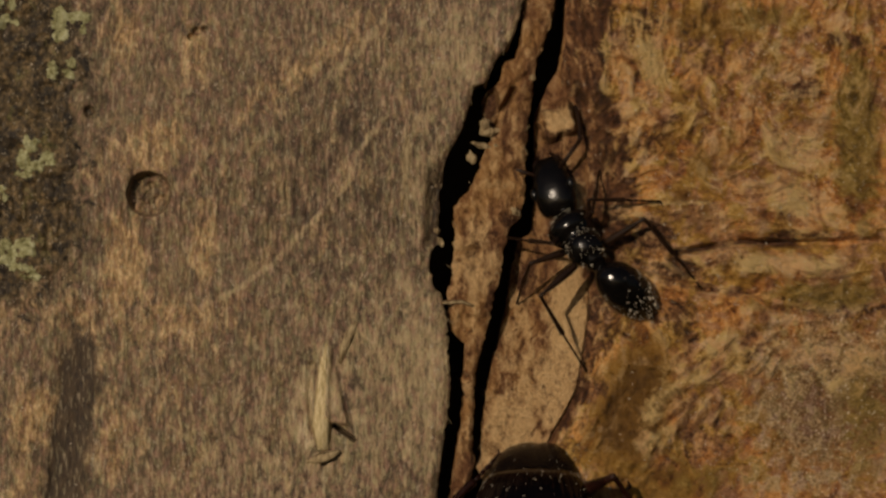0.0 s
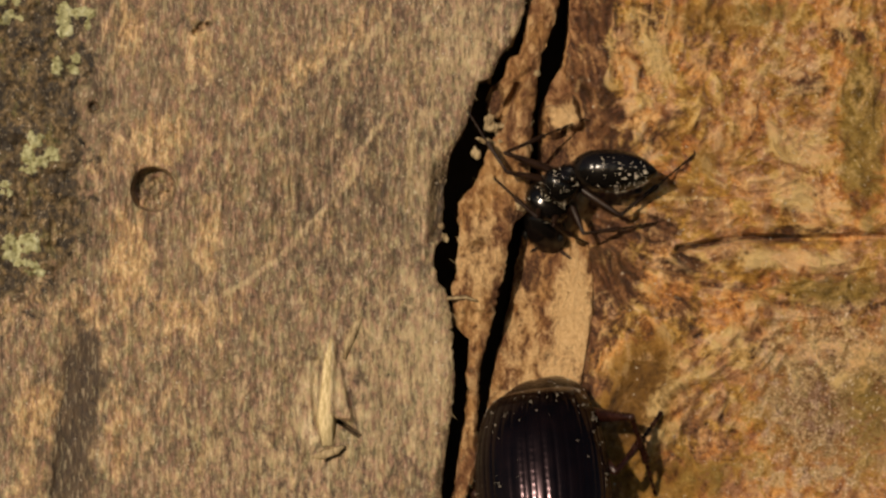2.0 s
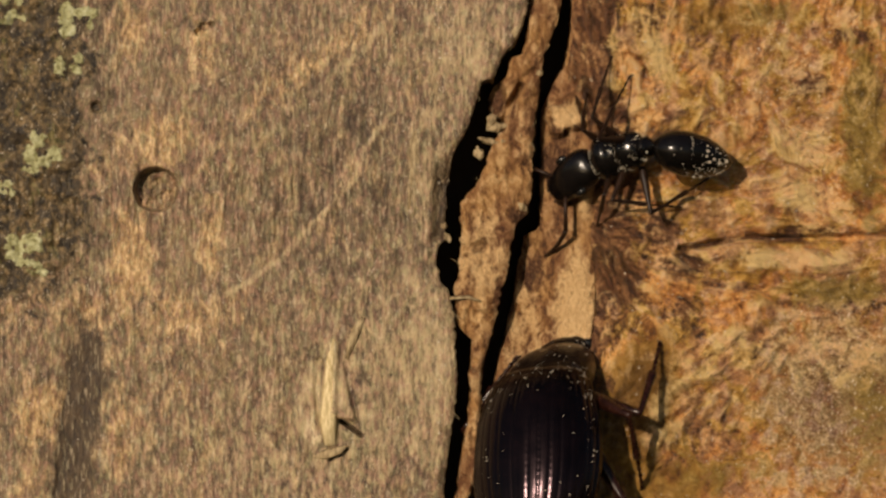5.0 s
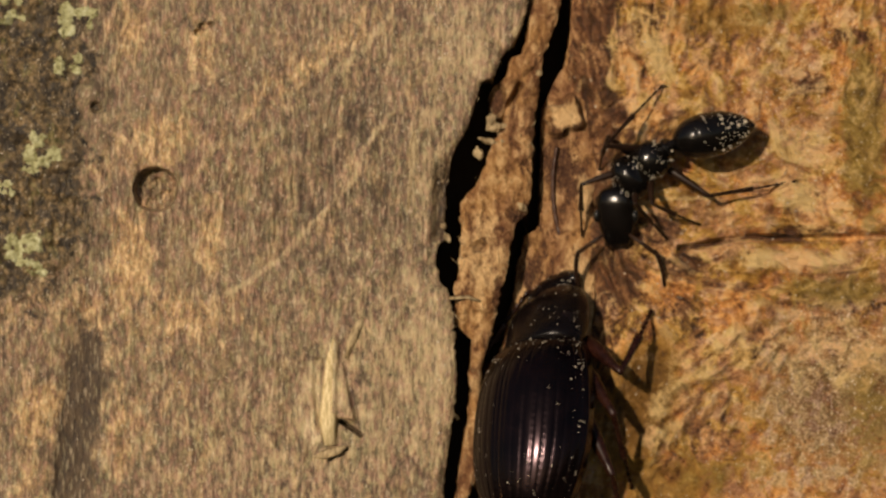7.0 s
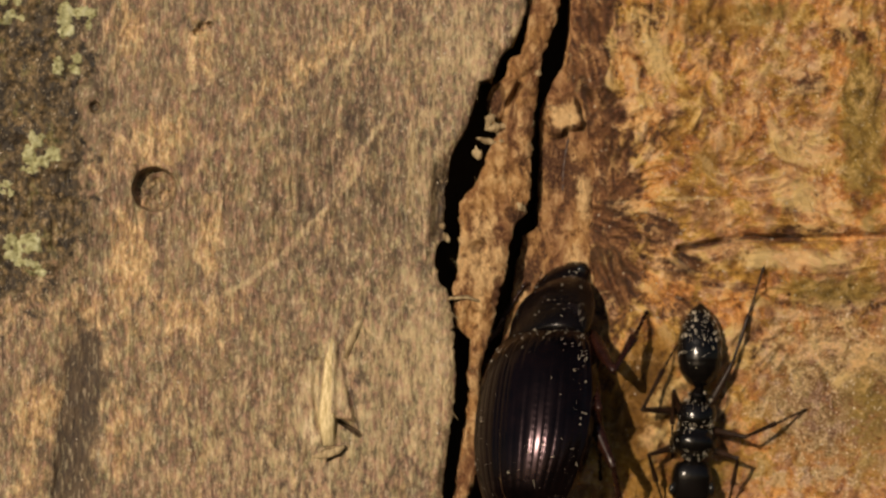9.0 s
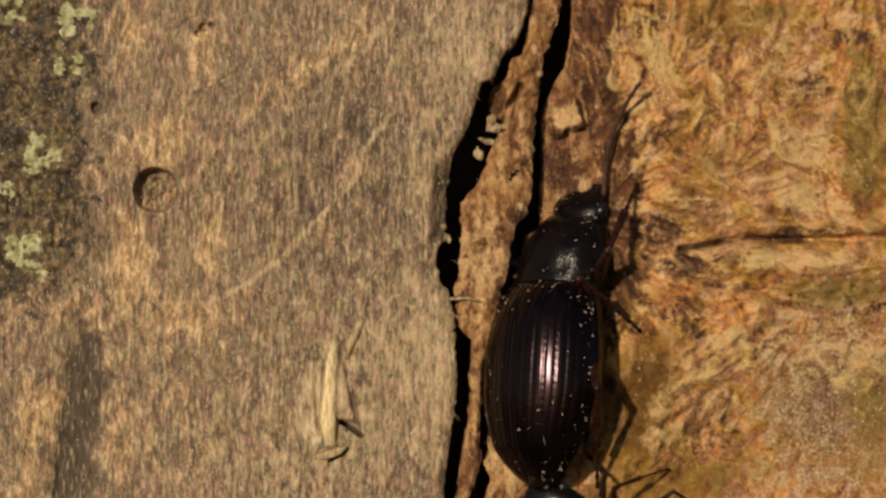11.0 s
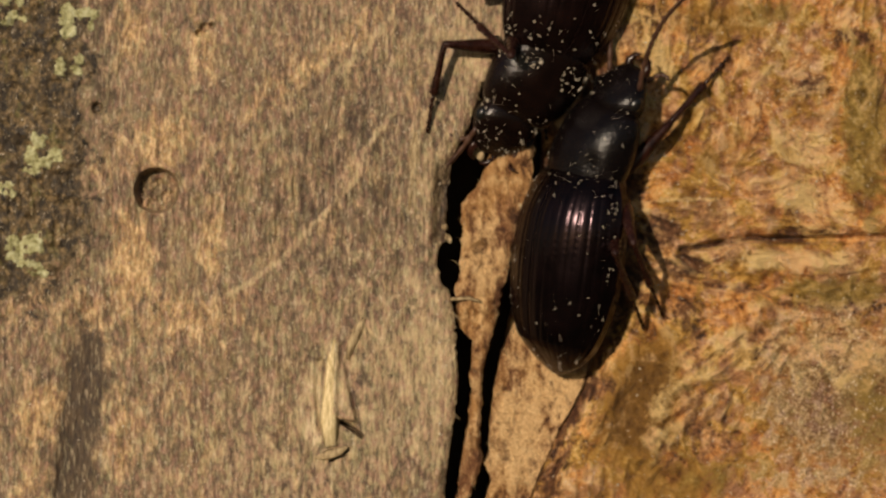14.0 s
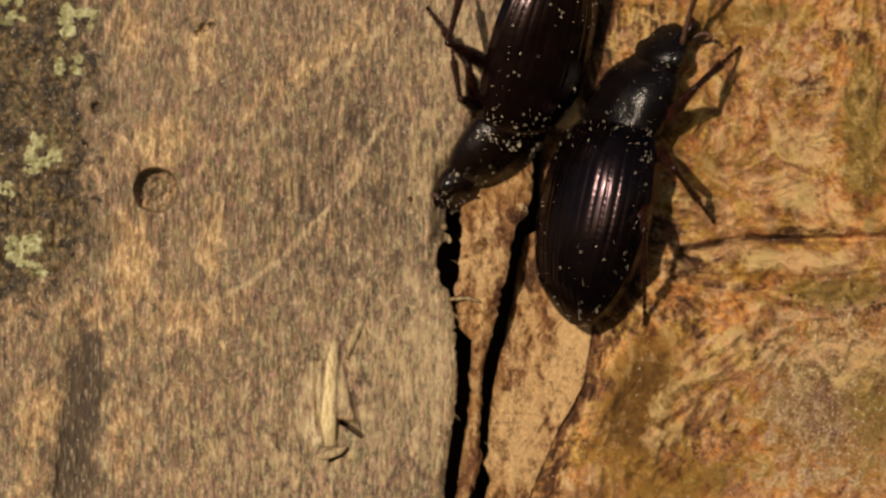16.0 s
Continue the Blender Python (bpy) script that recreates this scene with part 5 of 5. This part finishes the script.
def wave(part, at, rows):
    """Key a feeler on its root: rows of (t, turn to the left, lift) in degrees."""
    out = []
    for t in STEPS:
        a, b = radians(column(rows, 1, t)), radians(column(rows, 2, t))
        out.append((t, turned(at, (-math.sin(a) * math.cos(b), math.cos(a) * math.cos(b), math.sin(b)), (0, 0, 1))))
    walk(part, out)


def nod(animal, rows):
    """Key the neck shield on its joint: rows of (t, down, right) in degrees and how deep it is drawn in, in millimetres. Gives back its poses, for the front legs."""
    out = {}
    for t in STEPS:
        out[t] = pose(0, 0, 0, -column(rows, 1, t), 0, -column(rows, 2, t))
        sink = column(rows, 3, t)
        hinge = Vector((0, -0.3, 1.2)) * float(np.interp(column(rows, 1, t), [14, 34], [0, 1]))
        out[t].translation = (Vector((0, 1.5 - 0.5 * sink, -0.05 - sink)) + hinge - out[t].to_3x3() @ hinge) / 1000
    walk(animal.parts["neck"], [(t, out[t]) for t in STEPS])
    for t in STEPS:
        out[t] = out[t].copy()
        out[t].translation = out[t].translation * 1000
    return out


def shell_pose(ju, jv, tu, tv, lift, lean, dive):
    """A beetle's pose from the joint behind its neck shield and the tip of its wing cases."""
    m = body_pose(ju, jv, tu, tv, lift, lean, 7.75 / 1000, dive)
    m.translation = m.translation + m.to_3x3() @ Vector((0, 2.125 / 1000, 0))
    return m


def motions():
    # seconds, neck joint, tail, height of the middle, lean, dive
    path = [(0, 958, 826, 953, 1179, 1.8, -6, 20), (0.5, 950, 776, 953, 1126, 1.9, -6, 21), (1, 950, 737, 972, 1083, 2.2, -8, 24), (1.5, 952, 728, 974, 1074, 2.2, -10, 24), (2, 955, 693, 978, 1050, 2.1, -16, 18), (2.5, 955, 660, 982, 1012, 2.1, -19, 20), (3, 956, 641, 984, 992, 2.1, -21, 21), (3.5, 956, 660, 972, 1012, 2.1, -22, 20), (4.2, 958, 676, 956, 1032, 2.1, -26, 19), (5.2, 964, 648, 945, 1003, 2.1, -34, 21), (6.3, 968, 600, 932, 962, 2.0, -46, 18), (7, 969, 598, 932, 960, 2.0, -46, 18), (8, 972, 590, 932, 952, 2.0, -46, 18), (9.2, 979, 580, 932, 942, 2.0, -46, 18), (10.2, 985, 510, 944, 890, 0.8, -45, 11), (11.3, 987, 466, 955, 862, 0.5, -45, 9), (11.5, 987, 458, 952, 850, 0.5, -45, 9), (12, 985, 426, 929, 836, 0.4, -50, 2), (12.5, 1003, 408, 963, 782, 0.35, -50, -9), (13, 1011, 394, 967, 756, 0.35, -50, -9), (13.5, 1017, 374, 973, 720, 0.35, -50, -9), (14, 1040, 290, 986, 655, 0.4, -50, -6), (14.5, 1066, 257, 984, 628, 0.5, -50, -2), (15, 1071, 255, 985, 623, 0.5, -50, -1), (15.5, 1080, 239, 994, 606, 0.5, -50, 0), (16, 1104, 205, 1018, 572, 0.5, -50, 2)]
    body = {t: shell_pose(*(column(path, k, t) for k in range(1, 8))) for t in STEPS}
    walk(BEETLE.top, [(t, body[t]) for t in STEPS])
    bend = nod(BEETLE, [(0, 34, 2, 0.1), (0.5, 38, 2, 0.2), (1, 50, -3, 0), (2, 52, -3, 0), (4.2, 50, 0, 0), (6.3, 21, -19, 0), (9.2, 21, -17, 0), (10.2, 20, 8, 0.2), (11.3, 8, 9, 0), (12, 8, 10, 0), (13.5, 10, 13, 0), (14, 8, 13, 0), (14.5, 8, 13, 0), (16, 8, 14, 0)])
    right = {3: [(0, 1130, 850), (1.2, 1150, 800), (1.7, 1165, 790), (2.2, 1185, 690), (4.2, 1180, 640), (6.3, 1158, 548), (9.2, 1150, 552), (10.2, 1140, 400), (11.3, 1125, 292), (11.8, 1125, 292), (12, 1212, 178), (13.7, 1212, 178), (14, 1308, 78), (16, 1312, 80)],
             4: [(0, 1190, 960), (2.2, 1165, 868), (7, 1120, 866), (7.5, 1100, 870), (8.5, 1075, 868), (9.2, 1062, 845), (10.2, 1100, 700), (11.3, 1150, 545), (13.2, 1150, 550), (13.5, 1175, 562), (14.1, 1172, 560), (14.5, 1265, 395), (16, 1265, 395)],
             5: [(0, 1160, 1150), (4.2, 1160, 1120), (6.3, 1120, 1010), (9.2, 1120, 990), (10.4, 1060, 900), (11.3, 1055, 845), (12, 1050, 790), (12.5, 1135, 610), (13.7, 1135, 610), (14.1, 1140, 575), (16, 1140, 575)],
             0: [(0, 900, 800), (4.2, 900, 700), (6.3, 935, 520), (9.2, 930, 500), (11.1, 905, 290), (11.3, 910, 190), (11.6, 860, 255), (12, 940, 300), (14, 960, 210), (16, 980, 150)],
             1: [(0, 920, 1000), (4.2, 925, 850), (7, 905, 720), (9.2, 905, 710), (12, 930, 590), (16, 1010, 380)],
             2: [(0, 920, 1250), (4.2, 925, 1030), (7, 910, 890), (9.2, 910, 890), (12, 925, 760), (14, 965, 590), (16, 990, 500)]}
    tread(BEETLE, body, right, 2.2, bend, (1, 2), {3: [(0, 1.0, -1.0, 0.2), (9.2, 1.0, -1.2, 0.2), (11, 0.72, 0, 0.69)], 4: [(0, 0.72, 0, 0.69)], 5: [(0, 0.72, 0, 0.69)]})
    wave(BEETLE.parts["feeler1"], (0.85, 3.42, 0.1), [(0, -28, 30), (0.5, -28, 40), (1, 0, 60), (1.5, -14, 30), (2, -8, 55), (2.5, -5, 60), (3.5, 10, 60), (4.2, 8, 60), (6.3, -8, 45), (7.5, -8, 42), (9.2, -6, 42), (11.3, -4, 18), (11.8, -4, 18), (12, 8, 26), (12.2, -12, 18), (12.5, -6, 16), (13, -6, 14), (14, -4, 14), (14.5, -20, 14), (15, -2, 14), (16, 0, 14)])
    wave(BEETLE.parts["feeler-1"], (-0.85, 3.42, 0.1), [(0, 30, 10), (1.5, 15, -5), (2.5, 12, 0), (4.2, 20, 10), (6.3, -12, 22), (7, -14, 20), (9.2, -14, 20), (11.3, 50, 5), (12, 10, 10), (12.5, 20, -8), (14, 12, 6), (16, 25, 0)])
    path = [(0, 1000, -480, 1120, -850, 1.4, -12, 0), (10.5, 1000, -480, 1110, -850, 1.4, -12, 0), (11.5, 985, -460, 1085, -830, 1.4, -12, 0), (12, 985, -340, 1080, -715, 1.5, -14, 0), (12.25, 992, -225, 1080, -600, 1.5, -16, 0), (12.5, 1000, -138, 1085, -513, 1.5, -16, 0), (13, 1003, -62, 1085, -437, 1.6, -18, 2),
            (13.5, 978, 20, 1055, -350, 1.1, -20, 0), (14, 965, 110, 1060, -250, 0.7, -26, 0), (14.5, 965, 135, 1065, -215, 0.6, -26, 0), (15, 960, 145, 1060, -190, 0.6, -32, 3), (15.5, 930, 165, 1020, -130, 0.8, -44, 9), (16, 908, 195, 984, -80, 1.0, -60, 15)]
    body = {t: shell_pose(*(column(path, k, t) for k in range(1, 8))) for t in STEPS}
    walk(RIVAL.top, [(t, body[t]) for t in STEPS])
    bend = nod(RIVAL, [(0, 5, 6, 0), (12, 8, 4, 0), (13.5, 14, 6, 0), (14, 12, 14, 0), (15, 14, 16, 0), (16, 16, 18, 0)])
    feet = {3: [(0, 850, -260), (12, 900, -60), (12.25, 870, 20), (12.5, 746, 130), (12.8, 755, 110), (13.1, 764, 105), (13.5, 785, 200), (14, 752, 232), (14.3, 735, 65), (14.5, 735, 65), (15, 770, 90), (15.5, 800, 20), (16, 755, 10)],
            4: [(0, 830, -500), (13.2, 800, -60), (14, 805, 5), (14.8, 860, -30), (15.5, 850, 0), (16, 795, 60)],
            0: [(0, 1010, -280), (12, 1000, -40), (13, 960, 160), (14, 900, 300), (14.5, 812, 330), (15, 815, 340), (16, 840, 350)],
            1: [(0, 1040, -560), (12, 1010, -280), (13, 1000, -150), (14, 985, 40), (16, 970, 100)], 2: [(0, 1080, -700), (12, 1040, -430), (13, 1030, -330), (14, 1010, -120), (16, 990, 10)]}
    tread(RIVAL, body, feet, 2.4, bend, (0, 1, 2))
    wave(RIVAL.parts["feeler1"], (0.85, 3.42, 0.1), [(0, 6, 14), (12, 6, 14), (12.5, 4, 8), (13, -6, -6), (13.5, 15, -20), (14.2, 8, -30), (14.8, 5, -40), (15.3, 5, -60), (16, 10, -65)])
    wave(RIVAL.parts["feeler-1"], (-0.85, 3.42, 0.1), [(0, -8, 10), (12, -8, 12), (12.5, -6, 6), (13, 6, -5), (14, 25, -15), (14.8, 20, -25), (15.3, 5, -60), (16, 0, -65)])
    # the ant: neck, petiole, then where its head and its abdomen point to, and its height
    path = [(0, 1005, 372, 1065, 455, 985, 300, 1165, 545, 0.4), (0.5, 1000, 320, 1045, 385, 975, 262, 1120, 470, 0.6), (1, 985, 372, 1045, 365, 955, 410, 1145, 412, 0.3), (1.5, 955, 365, 1000, 310, 985, 440, 1110, 330, 0.2),
            (2, 962, 375, 1008, 312, 985, 445, 1140, 305, 0.3), (2.5, 990, 365, 1050, 300, 1012, 432, 1202, 318, 0.6), (3, 995, 385, 1050, 315, 1000, 470, 1182, 310, 0.8), (3.5, 1000, 380, 1060, 315, 1000, 468, 1200, 310, 0.6), (4.0, 1028, 306, 1078, 286, 985, 345, 1210, 312, 0.5), (4.2, 1031, 304, 1081, 284, 988, 342, 1214, 310, 0.5),
            (6.3, 1112, 245, 1200, 236, 1050, 275, 1345, 248, 0.6), (6.5, 1112, 248, 1200, 236, 1060, 300, 1345, 242, 0.6), (7, 1095, 330, 1170, 270, 1095, 440, 1338, 222, 0.6), (7.5, 1105, 455, 1142, 355, 1120, 590, 1255, 232, 0.6), (8, 1178, 598, 1182, 490, 1192, 712, 1195, 312, 0.6),
            (8.5, 1225, 700, 1205, 588, 1250, 805, 1198, 412, 0.6), (9.2, 1225, 865, 1250, 745, 1215, 970, 1258, 590, 0.6), (9.8, 1215, 990, 1235, 880, 1180, 1090, 1255, 740, 0.6), (10.6, 1060, 960, 1150, 985, 970, 940, 1290, 1000, 0.6), (11.3, 1030, 878, 1095, 915, 985, 850, 1210, 985, 0.6), (11.6, 1040, 890, 1100, 930, 990, 860, 1210, 1000, 0.6),
            (12, 1110, 935, 1160, 985, 1060, 890, 1230, 1090, 0.6), (12.5, 1170, 1090, 1190, 1170, 1150, 1000, 1210, 1290, 0.6), (13.2, 1200, 1130, 1200, 1220, 1210, 1030, 1200, 1350, 0.6), (16, 1210, 1150, 1210, 1230, 1220, 1020, 1200, 1360, 0.6)]
    body, heads, tails = {}, [], []
    for t in STEPS:
        nu, nv, pu, pv, hu, hv, gu, gv, lift = (column(path, k, t) for k in range(1, 10))
        lift += max(surface((nu + pu) / 2, (nv + pv) / 2), -0.2)
        m = body_pose(nu, nv, pu, pv, lift + float(np.interp(t, [4.2, 6.3], [0.6, 0.2])), 0, 2.4 / 1000, None, float(np.interp(t, [4.2, 6.3, 7, 8], [45, 24, 16, 10])))
        body[t] = m
        back, neck, waist = m.inverted(), Vector((0, 1.14, 0)), Vector((0, -1.56, -0.05))
        for rows, root, u, v, sign in ((heads, neck, hu, hv, 1), (tails, waist, gu, gv, -1)):
            rise = float(np.interp(t, [0, 0.5, 1, 2, 2.5, 4.2, 6.5, 7, 7.5, 8], [-0.3, -1.2, -1.3, -1.5, -1.0, -0.7, -1.0, -0.6, -0.3, -0.12])) if sign > 0 else float(np.interp(t, [0, 0.5, 1, 1.5, 2, 2.5, 4.2, 6.5, 7, 8], [0.1, 1.6, 2.0, 2.4, 2.0, 1.1, 0.5, 1.2, 0.3, -0.2]))
            d = (back @ plan(u, v, lift + rise) * 1000 - root) * sign
            flat = Vector((d.x, max(d.y, 0.25), max(-2.4, min(2.4, d.z))))
            rows.append((t, turned(root, flat, (0, 0, 1))))
    walk(RUNNER.top, [(t, body[t]) for t in STEPS])
    walk(RUNNER.parts["head"], heads)
    walk(RUNNER.parts["gaster"], tails)
    feet = {0: [(6.5, 1072, 390), (7, 1180, 425), (7.5, 1210, 552), (8, 1285, 684), (8.5, 1382, 722), (9, 1290, 905), (9.25, 1330, 960)],
            1: [(1.5, 1132, 400), (2.5, 1200, 392), (3, 1222, 388), (4.25, 1222, 378), (6.25, 1178, 355), (6.5, 1178, 355), (7, 1240, 400), (7.5, 1262, 422), (8, 1355, 518), (8.5, 1362, 518), (8.75, 1430, 700), (9, 1430, 725), (9.25, 1432, 725)],
            2: [(1.5, 1232, 275), (3, 1240, 274), (4.25, 1242, 290), (6.25, 1350, 316), (6.5, 1352, 316), (7, 1412, 322), (8, 1412, 322), (8.25, 1370, 450), (9.25, 1362, 450)],
            3: [(6.25, 1015, 190), (6.5, 1015, 190), (7, 1030, 420), (7.5, 1050, 560), (8, 1088, 680), (8.5, 1175, 790), (9, 1178, 900), (9.25, 1170, 960)],
            4: [(6.25, 1100, 165), (6.5, 1100, 165), (7, 1060, 300), (7.5, 1040, 360), (8, 1100, 500), (8.5, 1130, 640), (9, 1190, 810), (9.25, 1195, 850)],
            5: [(1.5, 1040, 205), (3, 1040, 215), (4, 1090, 150), (6.25, 1145, 110), (6.5, 1145, 110), (7, 1172, 150), (7.5, 1180, 142), (8, 1130, 385), (8.5, 1152, 340), (8.75, 1155, 345), (9, 1215, 580), (9.25, 1215, 585)]}
    tread(RUNNER, body, feet, 2.0)


motions()
